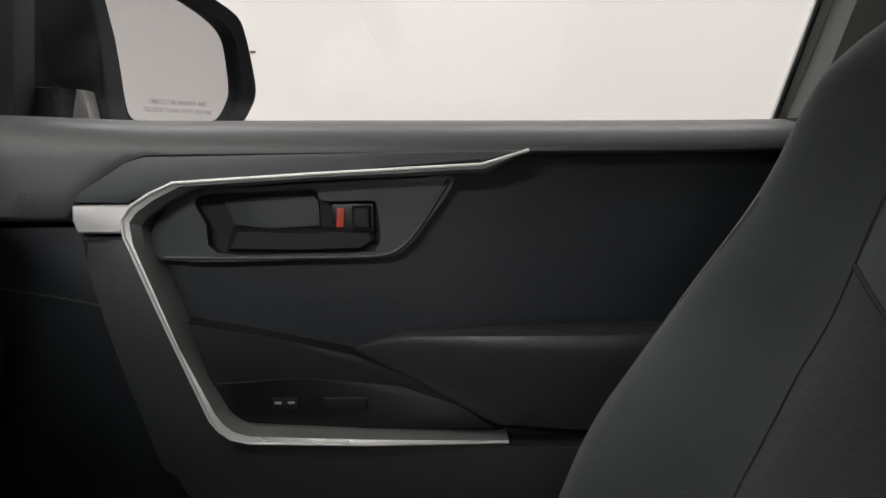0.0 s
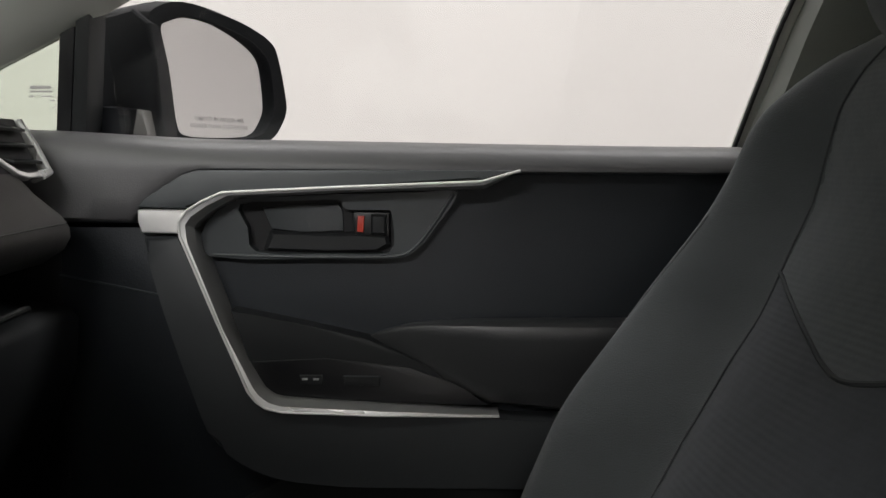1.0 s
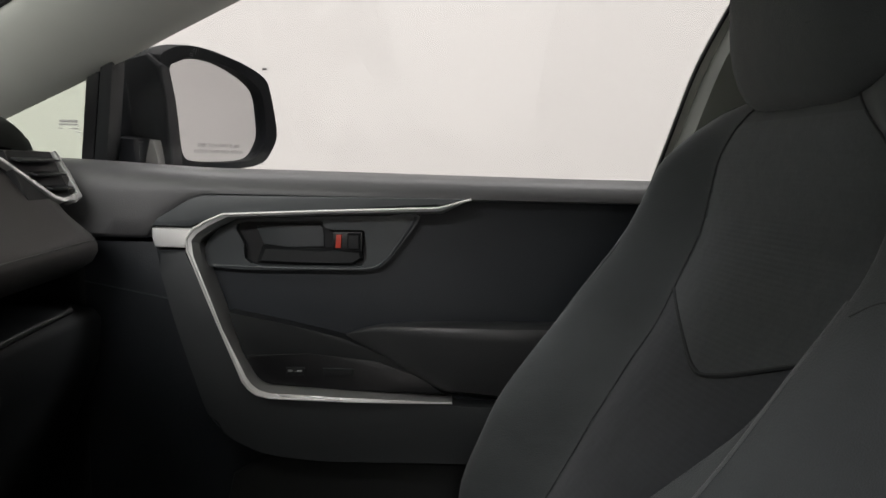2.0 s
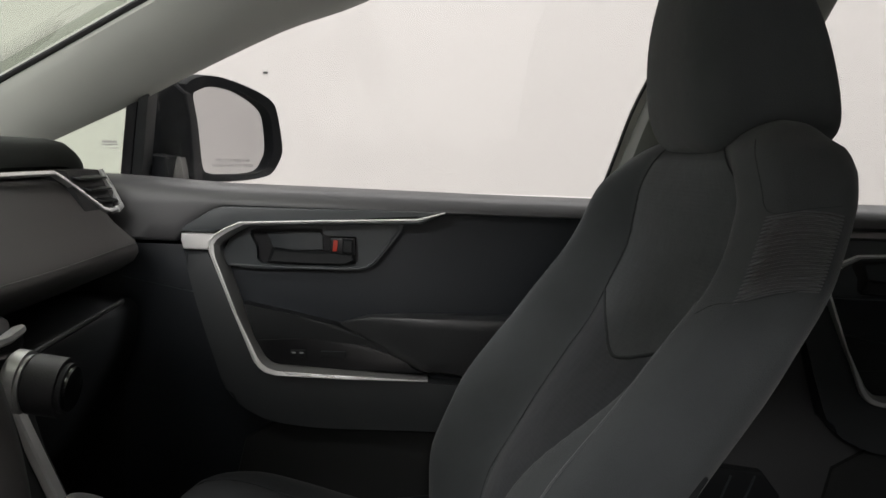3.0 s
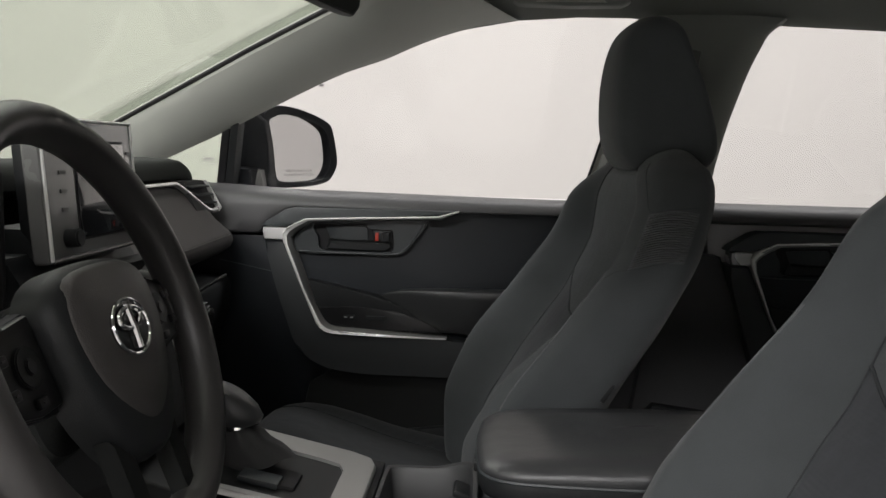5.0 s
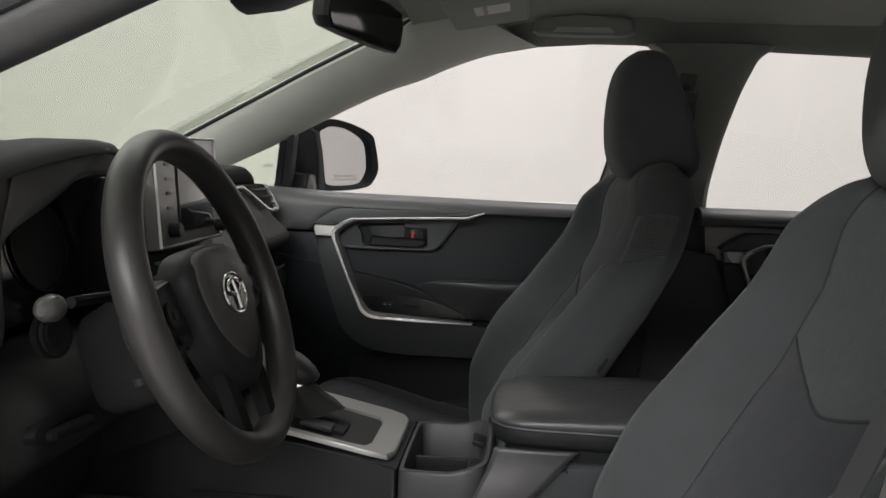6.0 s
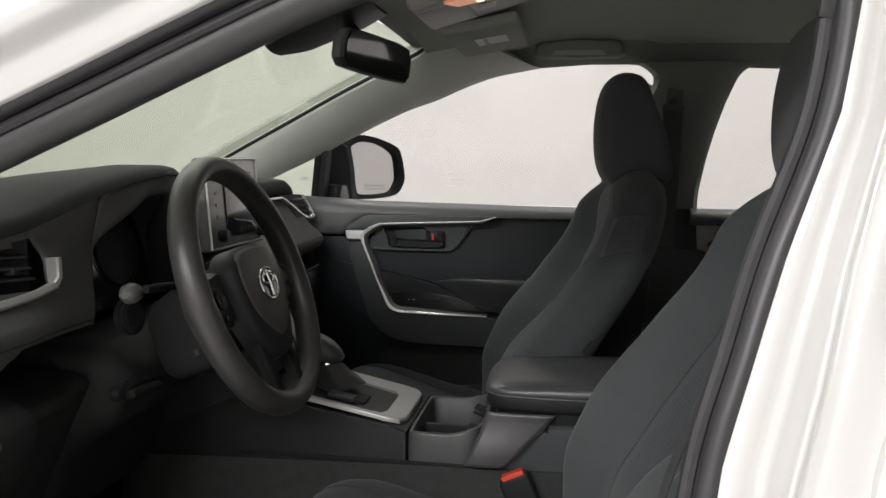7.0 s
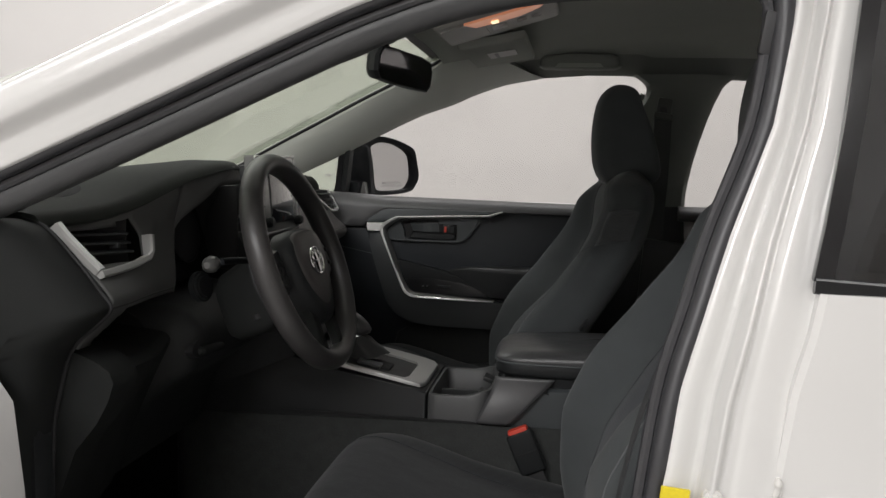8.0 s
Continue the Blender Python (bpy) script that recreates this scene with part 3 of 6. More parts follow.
for (xa, z), (xb, _) in zip(BZ, EDGE):
    y, w = drv_y(z, 0.79), xb - xa + 0.012
    dent = 0.006 + 0.012 * step(0.70, 0.82, z) * (1 - step(0.98, 1.10, z))
    rings.append([(xa + 0.002, y + 0.03, z), (xa + 0.004, y - 0.010, z), (xa + 0.16 * w, y - 0.014, z), (xa + 0.32 * w, y - 0.006, z), (xa + 0.345 * w, y - 0.018 - dent, z), (xa + 0.375 * w, y - 0.038 - dent, z), (xa + 0.41 * w, y - 0.043 - dent, z), (xa + 0.485 * w, y - 0.040 - 0.4 * dent, z), (xa + 0.53 * w, y - 0.049, z), (xa + 0.58 * w, y - 0.054, z), (xa + 0.68 * w, y - 0.0545, z), (xa + 0.90 * w, y - 0.052, z), (xa + w, y - 0.050, z), (xa + w, y + 0.03, z)])
rings = [smooth_path(r_, 3, True) for r_ in rings]
part("b_pillar_panel", loft(rings), "paint", frame_car, "white painted door pillar with pressed ridges", angle=80)
# inner lining of the driver's B pillar
rings = []
for (xa, z) in BZ:
    y = drv_y(z, 0.79)
    rings.append([(xa + 0.012, y + 0.012, z), (xa + 0.03, y + 0.045, z), (xa + 0.14, y + 0.055, z), (xa + 0.17, y + 0.03, z), (xa + 0.15, y + 0.012, z)])
part("b_pillar_lining", loft(rings), "postgrey", frame_car, "grey inner pillar lining")
part("caution_label", block(pose(1.128, -0.8575, 0.800, 0, 6, 4), 0.030, 0.004, 0.030, 0), "yellow", frame_car, "yellow caution label", smooth=False)
part("striker_bolt", disc(pose(1.163, -0.886, 0.818, 90), 0.010, 0.016, 0.003), "sealer", frame_car)
bead = [(1.213 + 0.0014 * i + 0.0012 * math.sin(i * 2.1), -0.894 + 0.001 * math.sin(i * 1.3), 0.76 + i * 0.011) for i in range(9)]
part("seam_sealer", tube(smooth_path(bead, 4), 0.0042, 10, up=(0, 1, 0), scale=lambda k: 0.75 + 0.35 * math.sin(k * 36) * math.sin(k * 15)), "sealer", frame_car, "lumpy white seam sealer")
belt_two = thing("seat_belt", (1.05, -0.70, 0.55), "dark woven seat belt beside the driver's seat", "seat belt")
part("webbing", sweep(rect(0.032, 0.002), smooth_path([(1.225, -0.728, 1.30), (1.19, -0.722, 1.12), (1.146, -0.712, 0.98), (1.094, -0.705, 0.815), (1.05, -0.70, 0.55)], 5), up=(1, 0, 0)), "beltdark", belt_two)
part("guide_loop", block(pose(1.226, -0.732, 1.305, 0, 8, 0), 0.030, 0.014, 0.050, 0.005), "rubber", belt_two, "black belt guide loop")
rear_door = thing("rear_door", (1.6, -0.89, 0.45), "closed white rear car door with dark window", "car door")
DE = [(1.205, 0.42), (1.208, 0.58), (1.213, 0.70), (1.221, 0.83), (1.235, 0.93), (1.250, 0.99), (1.257, 1.032)]
rings = []
for x, z in DE:
    y = -0.862 - 0.05 * (1.04 - z) if z > 0.8 else -0.874
    rings.append([(x, y + 0.005, z), (x, y - 0.008, z), (x + 0.006, y - 0.014, z), (x + 0.05, y - 0.017, z), (x + 0.35, y - 0.024, z), (x + 0.9, y - 0.018, z), (x + 0.9, y + 0.06, z), (x + 0.02, y + 0.03, z)])
part("door_skin", loft(rings), "paint", rear_door, "white painted door skin")
WD = [(1.251, 1.044), (1.262, 1.10), (1.279, 1.205), (1.294, 1.330), (1.30, 1.385), (1.55, 1.40), (2.05, 1.36), (2.12, 1.06)]
rings = []
for k, (x, z) in enumerate(WD[:5]):
    y = drv_y(z, 0.862)
    rings.append([(x, y, z), (x, y - 0.006, z), (x + 0.018, y - 0.008, z), (x + 0.018, y + 0.02, z), (x + 0.004, y + 0.02, z)])
part("window_frame", loft(rings), "gloss", rear_door, "gloss black window frame")
pane = part("window_pane", loft([[(x + (0.012 if k < 5 else 0), drv_y(z, 0.862) + d, z) for k, (x, z) in enumerate(WD)] for d in (-0.003, 0.001)]), "dark", rear_door, "window glass toned grey for the dark cabin behind it", smooth=False)
pane.visible_shadow = False
part("waist_seal", sweep(rect(0.010, 0.016, 0.002), [(1.252, -0.866, 1.039), (1.50, -0.872, 1.028), (2.1, -0.87, 1.03)]), "gloss", rear_door, "black waist seal strip")
part("top_rail", sweep(rect(0.03, 0.04, 0.006), [(1.29, -0.79, 1.40), (1.6, -0.79, 1.41), (2.1, -0.795, 1.375)]), "paint", rear_door)

# ---- passenger doors ----
def car_door(x0, z0, front):
    """Inner door with its trim; x0, z0 shift the outlines of the front door."""
    def q(pts):
        return [(x + x0, z + z0) for x, z in pts]

    name = "front passenger" if front else "rear passenger"
    end = 1.05 if front else 1.02
    door = thing("door_1" if front else "door_2", (0.75 + x0, 0.78, 0.45), "closed %s door with black panel and satin silver trim" % name, "car door", "passenger side doors", "structure")
    bot = 0.665
    part("shell", prism(q([(0.30, 0.50), (0.26, 1.02), (end, 1.02), (end, 0.50)]), 0.752, 0.86, 0.004), "paint", door, "white painted door shell")
    # sill roll under the window, running down into the front corner
    x_a = 0.225 if front else 0.36
    rings = []
    for i in range(45):
        x = x_a + (end - x_a) * i / 44
        f = 1 - step(0.24, 0.50, x) if front else 0
        zl = interp(x, (0.235, 0.396, 0.400, 0.404, 0.435, 0.466, 0.480), (0.951, 0.951, 0.958, 0.967, 0.990, 1.0035, 1.0045)) if front else 1.0045
        fall = 0.003 + 0.007 * step(0.40, 1.05, x) if front else 0
        zu, yo, dz = 1.020 + 0.010 * f - fall, 0.680 - 0.004 * f, z0 * 0.3
        rings.append([(x + x0, 0.74, zl + dz), (x + x0, 0.690, zl + dz), (x + x0, 0.684, zl + 0.002 + dz), (x + x0, yo + 0.001, zl + 0.006 + dz), (x + x0, yo, zl + 0.4 * (zu - zl) + dz), (x + x0, yo, zl + 0.8 * (zu - zl) + dz), (x + x0, yo + 0.002, zu + 0.002 + dz), (x + x0, yo + 0.008, zu + 0.012 + dz), (x + x0, yo + 0.022, zu + 0.020 + dz), (x + x0, yo + 0.05, zu + 0.0245 + dz), (x + x0, 0.764, zu + 0.023 + dz), (x + x0, 0.766, 1.0 + dz)])
    part("window_sill_roll", loft(rings), "belt", door, "soft dark sill roll below the window", angle=50)
    # main black panel, gently hollow
    panel = q([(0.44, 0.70), (0.44, 0.985), (0.50, 1.003), (end, 1.006), (end, 0.70)])
    part("main_panel", prism(panel, 0.712, 0.76, 0.004), "door", door, "black leatherette door panel")
    if not front:
        # toned lighter than the front door's panel in place of light blocked here
        part("lower_front_panel", prism([(1.150, 0.44), (1.195, 0.78), (1.205, 0.9465), (1.335, 0.930), (1.363, 0.84), (1.40, 0.70), (1.50, 0.66), (1.50, 0.44)], 0.703, 0.76, 0.004), "satin", door, "charcoal lower door panel")
        pk = part("door_pocket", prism([(1.205, 0.545), (1.200, 0.612), (1.212, 0.625), (1.320, 0.612), (1.350, 0.575), (1.345, 0.545)], 0.682, 0.704, 0.006, 3), "plastic", door, "black embossed storage tray")
        for x in (1.225, 1.262, 1.300):
            part("rib", block(pose(x, 0.681, 0.588, 0, 20, 0), 0.003, 0.004, 0.040, 0.001), "doorgrey", pk)
    if front:
        part("lower_front_panel", prism([(0.26, 0.52), (0.255, 0.9465), (0.400, 0.9465), (0.440, 0.848), (0.500, 0.722), (0.60, 0.68), (0.60, 0.52)], 0.703, 0.76, 0.004), "door", door, "black lower door panel")
        part("panel_joint", tube([(0.30, 0.7025, 0.894), (0.357, 0.7025, 0.883), (0.418, 0.7025, 0.871)], 0.0011, 6, up=(0, 1, 0)), "doorgrey", door, "fine joint in the lower panel")
    part("trim_insert", prism(q([(0.404, 0.9685), (0.412, 0.978), (0.452, 1.003), (0.468, 1.0075), (0.800, 1.0085), (0.764, 0.9985), (0.495, 0.9865), (0.456, 0.9675)]), 0.672, 0.72, 0.003), "doorgrey", door, "charcoal insert above the trim")
    rim_out = [(0.805, 1.0085), (0.764, 0.9975), (0.62, 0.9915), (0.495, 0.9855), (0.474, 0.9765), (0.4575, 0.9665), (0.449, 0.955), (0.450, 0.9405), (0.486, 0.853), (0.519, 0.772), (0.527, 0.762), (0.537, 0.755), (0.554, 0.7510), (0.66, 0.7485), (0.786, 0.7475)]
    rim_in = [(0.805, 1.0075), (0.769, 0.9895), (0.62, 0.9845), (0.508, 0.9785), (0.484, 0.966), (0.468, 0.954), (0.463, 0.947), (0.466, 0.925), (0.5015, 0.829), (0.5285, 0.784), (0.5345, 0.775), (0.543, 0.768), (0.555, 0.7635), (0.66, 0.7575), (0.786, 0.7483)]
    rows, inner_rows = [], []
    for (xo, zo), (xi, zi) in zip(q(rim_out), q(rim_in)):
        mx, mz = xo + 0.56 * (xi - xo), zo + 0.56 * (zi - zo)
        sink = 0.008 if xo - x0 > 0.78 and zo - z0 < 0.8 else 0.0
        rows.append([(xo, 0.712, zo), (xo, 0.6655 + sink, zo), (xo + 0.12 * (xi - xo), 0.6630 + sink, zo + 0.12 * (zi - zo)), (mx, 0.6640 + sink, mz), (mx, 0.712, mz)])
        inner_rows.append([(mx, 0.712, mz), (mx, 0.6641 + sink, mz), (xi, 0.676 + 0.6 * sink, zi), (xi, 0.712, zi)])
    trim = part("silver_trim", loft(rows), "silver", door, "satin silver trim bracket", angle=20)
    # same silver, toned darker because this side faces away from the light
    part("trim_return", loft(inner_rows), "silverpaint", trim, "inner side of the silver trim, greyed as in shade", angle=20)
    # thin brighter line paints the highlight along the trim's edge
    part("trim_edge", tube([(r_[2][0], r_[2][1] - 0.0006, r_[2][2]) for r_ in rows], 0.0016, 8, up=(0, 1, 0)), "brightedge", trim, "silver trim edge with a painted highlight")
    part("trim_plate", prism(q([(0.409, 0.9665), (0.4565, 0.966), (0.4485, 0.955), (0.4495, 0.9408), (0.412, 0.9425), (0.4085, 0.955)]), 0.6655, 0.712, 0.003, 3, lambda x, z: 0.22 * (x - 0.432 - x0)), "silver", trim, "satin silver end plate")
    corner = [(p.x, p.y) for p in smooth_path([(0.66, bot + 0.002, 0), (0.60, bot + 0.004, 0), (0.535, 0.680, 0), (0.482, 0.714, 0), (0.456, 0.775, 0), (0.430, 0.855, 0), (0.414, 0.915, 0)], 4)]
    part("lower_panel", prism(q([(0.410, 0.939), (0.448, 0.938), (0.484, 0.851), (0.5165, 0.7705), (0.535, 0.754), (0.554, 0.7495), (0.66, 0.7475), (0.772, 0.7455), (0.80, 0.742), (end, 0.742), (end, bot)] + corner), 0.672, 0.74, 0.006, 3), "doorlow", door, "charcoal lower door panel")
    part("map_pocket", prism(q([(0.47, 0.50), (0.50, 0.64), (0.56, 0.676), (end, 0.68), (end, 0.50)]), 0.694, 0.76, 0.006), "lowerdash", door, "black storage pocket")
    # handle plate with its opening
    outer = [(0.500, 0.9765), (0.56, 0.9795), (0.61, 0.982), (0.62, 0.9825), (0.64, 0.983), (0.70, 0.9845), (0.741, 0.985), (0.716, 0.946), (0.698, 0.9235), (0.675, 0.9135), (0.60, 0.9125), (0.474, 0.9145), (0.467, 0.944)]
    inner = [(0.507, 0.971), (0.56, 0.9745), (0.612, 0.9765), (0.617, 0.970), (0.627, 0.9655), (0.663, 0.9655), (0.670, 0.961), (0.673, 0.932), (0.669, 0.923), (0.660, 0.9185), (0.60, 0.918), (0.524, 0.920), (0.515, 0.946)]
    outer = [(p.x, p.y) for p in smooth_path([(x, z, 0) for x, z in outer], 3, True)]
    inner = [(p.x, p.y) for p in smooth_path([(x, z, 0) for x, z in inner], 3, True)]
    plate = part("handle_plate", ring_plate(q(outer), q(inner), 0.696, 0.715, 0.7105), "doorgrey", door, "charcoal handle surround", angle=25)
    part("handle_rim", tube([(p.x + x0, 0.696, p.y + z0) for p in smooth_path([(0.476, 0.9165, 0), (0.55, 0.9148, 0), (0.60, 0.9145, 0), (0.672, 0.9155, 0), (0.695, 0.9255, 0), (0.714, 0.949, 0), (0.736, 0.983, 0)], 4)], 0.0020, 8, up=(0, 1, 0)), "doorgrey", plate)
    # shallow near-black back plate paints the shade of the deep handle recess
    part("handle_bowl", prism(q([(0.505, 0.917), (0.505, 0.976), (0.614, 0.978), (0.676, 0.967), (0.676, 0.916)]), 0.7098, 0.7112), "void", plate, smooth=False)
    part("pull_cup", prism(q([(0.539, 0.9435), (0.529, 0.967), (0.560, 0.9695), (0.611, 0.9715), (0.616, 0.965), (0.617, 0.9415), (0.57, 0.941)]), 0.7065, 0.7095, 0.0015), "doorgrey", plate, "charcoal finger cup")
    lever = part("door_handle", loft([[(x + x0, y, z + z0) for x, z in ((0.530, 0.9215), (0.537, 0.9425), (0.560, 0.9415), (0.610, 0.9395), (0.626, 0.9415), (0.666, 0.9385), (0.668, 0.928), (0.655, 0.9205), (0.60, 0.9195))] for y in (0.7097, 0.7040)] + [[(x + x0, 0.7005, z + z0) for x, z in ((0.536, 0.9235), (0.542, 0.9385), (0.562, 0.9380), (0.610, 0.9360), (0.626, 0.9375), (0.662, 0.9350), (0.664, 0.929), (0.653, 0.9225), (0.60, 0.9215))]]), "plastic", door, "black pull handle", angle=25)
    part("lock_block", prism(q([(0.6285, 0.938), (0.6285, 0.9630), (0.6670, 0.9630), (0.6670, 0.937)]), 0.7000, 0.7092, 0.003), "gloss2", lever)
    part("lock_tab", prism(q([(0.6325, 0.9415), (0.6335, 0.9590), (0.6405, 0.9590), (0.6395, 0.9415)]), 0.6975, 0.7005, 0.001), "red", lever, "red lock marker")
    part("lock_knob", prism(q([(0.6475, 0.9395), (0.6475, 0.9610), (0.6645, 0.9605), (0.6645, 0.939)]), 0.6935, 0.7002, 0.005, 3), "plastic", lever, "black lock knob")
    # armrest pod and switches
    pod = [(0.497, 0.858), (0.56, 0.846), (0.645, 0.8275), (0.70, 0.803), (0.745, 0.775), (0.779, 0.7545), (0.66, 0.758), (0.546, 0.764), (0.531, 0.772), (0.521, 0.785)]
    podob = part("switch_panel", prism(q(pod), 0.684, 0.74, 0.004, 2), "plastic", door, "black switch panel")
    part("switch_shelf", prism(q([(0.521, 0.802), (0.60, 0.806), (0.69, 0.797), (0.745, 0.777), (0.772, 0.7575), (0.66, 0.760), (0.547, 0.766), (0.532, 0.774)]), 0.6825, 0.686, 0.001), "gloss2", podob, "smooth black switch plate")
    if front:
        part("lock_switch", prism(q([(0.572, 0.777), (0.572, 0.788), (0.596, 0.7885), (0.596, 0.7775)]), 0.6800, 0.6835, 0.0012), "plastic", podob)
        for x in (0.5775, 0.5895):
            part("switch_mark", block(pose(x + x0, 0.6796, 0.784 + z0), 0.006, 0.0008, 0.0022, 0), "mark", podob, smooth=False)
        part("window_switch", prism(q([(0.620, 0.777), (0.620, 0.787), (0.658, 0.7875), (0.658, 0.7775)]), 0.6793, 0.6835, 0.0015), "plastic", podob)
        part("switch_lip", block(pose(0.639 + x0, 0.6785, 0.7878 + z0), 0.040, 0.003, 0.0012, 0.0004), "doorgrey", podob)
    rings = []
    for x, zt, zb, out in ((0.647, 0.829, 0.824, 0.000), (0.665, 0.8375, 0.812, 0.012), (0.690, 0.845, 0.800, 0.026), (0.73, 0.849, 0.778, 0.040), (0.775, 0.851, 0.757, 0.050), (0.85, 0.852, 0.750, 0.056), (0.95, 0.853, 0.750, 0.058), (end, 0.854, 0.750, 0.058)):
        h = zt - zb
        rings.append([(x + x0, 0.72, zb + z0), (x + x0, 0.706 - 0.30 * out, zb + z0), (x + x0, 0.704 - 0.50 * out, zb + 0.06 * h + z0), (x + x0, 0.702 - 0.62 * out, zb + 0.25 * h + z0), (x + x0, 0.701 - 0.80 * out, zb + 0.55 * h + z0), (x + x0, 0.700 - 0.97 * out, zb + 0.80 * h + z0), (x + x0, 0.700 - out, zb + 0.90 * h + z0), (x + x0, 0.701 - 0.98 * out, zb + 0.965 * h + z0), (x + x0, 0.703 - 0.90 * out, zt + z0), (x + x0, 0.708 - 0.35 * out, zt - 0.002 + z0), (x + x0, 0.72, zt - 0.006 + z0)])
    part("armrest", loft(rings), "leather", door, "black padded armrest", angle=40)
    # glass
    if front:
        out = [(0.35, 1.035), (0.345, 1.20), (0.419, 1.232), (0.552, 1.295), (0.646, 1.33), (0.721, 1.36), (0.81, 1.39), (0.912, 1.405), (1.031, 1.405), (1.22, 1.405), (1.18, 1.29), (1.13, 1.19), (1.09, 1.035)]
    else:
        out = [(1.28, 1.03), (1.29, 1.113), (1.33, 1.31), (1.36, 1.40), (1.45, 1.405), (2.12, 1.37), (1.99, 1.03)]
    pane = part("window_pane", loft([[(x, side_y(z) + d, z) for x, z in out] for d in (0.016, 0.020)]), "clear", door, "clear side window glass", smooth=False)
    pane.visible_shadow = False
    return door


front_door = car_door(0.0, 0.0, True)
car_door(0.935, -0.022, False)
part("window_frame", prism([(0.302, 1.04), (0.3205, 1.04), (0.3475, 1.215), (0.330, 1.205)], 0.748, 0.790, 0.004, 2, lambda x, z: -0.2 * (z - 1.04)), "plastic", front_door, "black window divider post")
part("sail_panel", prism([(0.283, 1.04), (0.300, 1.04), (0.328, 1.204), (0.309, 1.195)], 0.753, 0.790, 0.003, 2, lambda x, z: -0.2 * (z - 1.04)), "gloss2", front_door, "black mirror sail")
qp = [(0.09, 1.035), (0.17, 1.105), (0.312, 1.180), (0.333, 1.22), (0.300, 1.035)]
quarter = part("quarter_pane", loft([[(x, side_y(z) + d, z) for x, z in qp] for d in (0.012, 0.015)]), "tint", front_door, "small fixed quarter glass", smooth=False)
quarter.visible_shadow = False
for x, w, z, h in ((0.266, 0.024, 1.100, 0.0035), (0.266, 0.026, 1.0955, 0.002), (0.254, 0.006, 1.090, 0.0016), (0.272, 0.012, 1.090, 0.0016), (0.278, 0.006, 1.0855, 0.0016), (0.279, 0.004, 1.0775, 0.0016)):
    part("etched_mark", block(pose(x, side_y(z) + 0.0105, z), w, 0.0008, h, 0), "fainttext", quarter, smooth=False)

# ---- side mirror outside the passenger window ----
side_mirror = thing("side_mirror", (0.36, 0.83, 1.06), "black door mirror reflecting the white wall", "mirror", )
MN, MA = Vector((0.85, -0.53, 0)).normalized(), Vector((0.53, 0.85, 0)).normalized()
MO = Vector((0.415, 0.953, 1.12))
gl = [(-0.095, 0.062), (-0.082, 0.074), (-0.055, 0.082), (-0.01, 0.079), (0.035, 0.068), (0.068, 0.052), (0.082, 0.036), (0.088, 0.010), (0.091, -0.024), (0.083, -0.044), (0.066, -0.062), (0.030, -0.069), (-0.03, -0.071), (-0.060, -0.069), (-0.072, -0.060), (-0.078, -0.030), (-0.086, 0.010)]
gl = [(q_.x, q_.y) for q_ in smooth_path([(u, v, 0) for u, v in gl], 3, True)]
hs = [(-0.112, 0.070), (-0.096, 0.088), (-0.060, 0.098), (-0.005, 0.094), (0.045, 0.082), (0.087, 0.065), (0.100, 0.042), (0.109, 0.010), (0.115, -0.026), (0.103, -0.051), (0.080, -0.072), (0.030, -0.080), (-0.03, -0.082), (-0.070, -0.080), (-0.086, -0.066), (-0.094, -0.030), (-0.103, 0.015)]
hs = [(q_.x, q_.y) for q_ in smooth_path([(u, v, 0) for u, v in hs], 3, True)]


def mp(u, v, d):
    return MO + MA * u + Vector((0, 0, v)) + MN * d


rings = [[mp(u * 1.015, v * 1.015, -0.006) for u, v in gl], [mp(u * 1.02, v * 1.02, 0.004 + 0.010 * step(-0.05, 0.05, u)) for u, v in gl], [mp(u * (1 if u > 0 else 0.95), v, 0.005 + 0.012 * step(-0.05, 0.05, u)) for u, v in hs]]
for d, k, sh in ((0.006, 1.03, 0.0), (-0.02, 1.05, 0.0), (-0.05, 1.0, -0.004), (-0.085, 0.86, -0.012), (-0.105, 0.62, -0.02), (-0.112, 0.30, -0.025)):
    rings.append([mp(u * k * (1 + (0.22 * step(0.0, -0.05, d) if u < 0 else 0)) + sh, v * k, d) for u, v in hs])
part("housing", loft(rings, caps=True), "mirrorcase", side_mirror, "black textured mirror housing", angle=30)
mg = part("mirror_glass", loft([[mp(u, v, -0.001) for u, v in gl], [mp(u, v, 0.002) for u, v in gl]]), "mirror", side_mirror, "convex mirror glass", smooth=False)
tm = Matrix((( MA.x, 0, MN.x, 0), (MA.y, 0, MN.y, 0), (0, 1, 0, 0), (0, 0, 0, 1)))
for k, line in enumerate(("OBJECTS IN MIRROR ARE", "CLOSER THAN THEY APPEAR")):
    lettering(line, 0.0078, Matrix.Translation(mp(0.0, -0.046 - 0.0095 * k, 0.0022)) @ tm, "fainttext", "mirror_text", mg)
part("mirror_arm", loft([[(0.315, 0.785, 1.04), (0.352, 0.785, 1.04), (0.350, 0.785, 1.078), (0.318, 0.785, 1.080)], [(0.312, 0.84, 1.04), (0.362, 0.85, 1.04), (0.360, 0.85, 1.080), (0.315, 0.84, 1.085)], [(0.32, 0.91, 1.045), (0.37, 0.91, 1.045), (0.37, 0.91, 1.09), (0.32, 0.91, 1.10)]]), "mirrorcase", side_mirror)
part("mirror_foot", prism([(0.255, 1.04), (0.380, 1.04), (0.372, 1.14), (0.366, 1.185), (0.345, 1.202), (0.300, 1.19)], 0.833, 0.885, 0.008, 3), "mirrorcase", side_mirror, "black mirror foot")
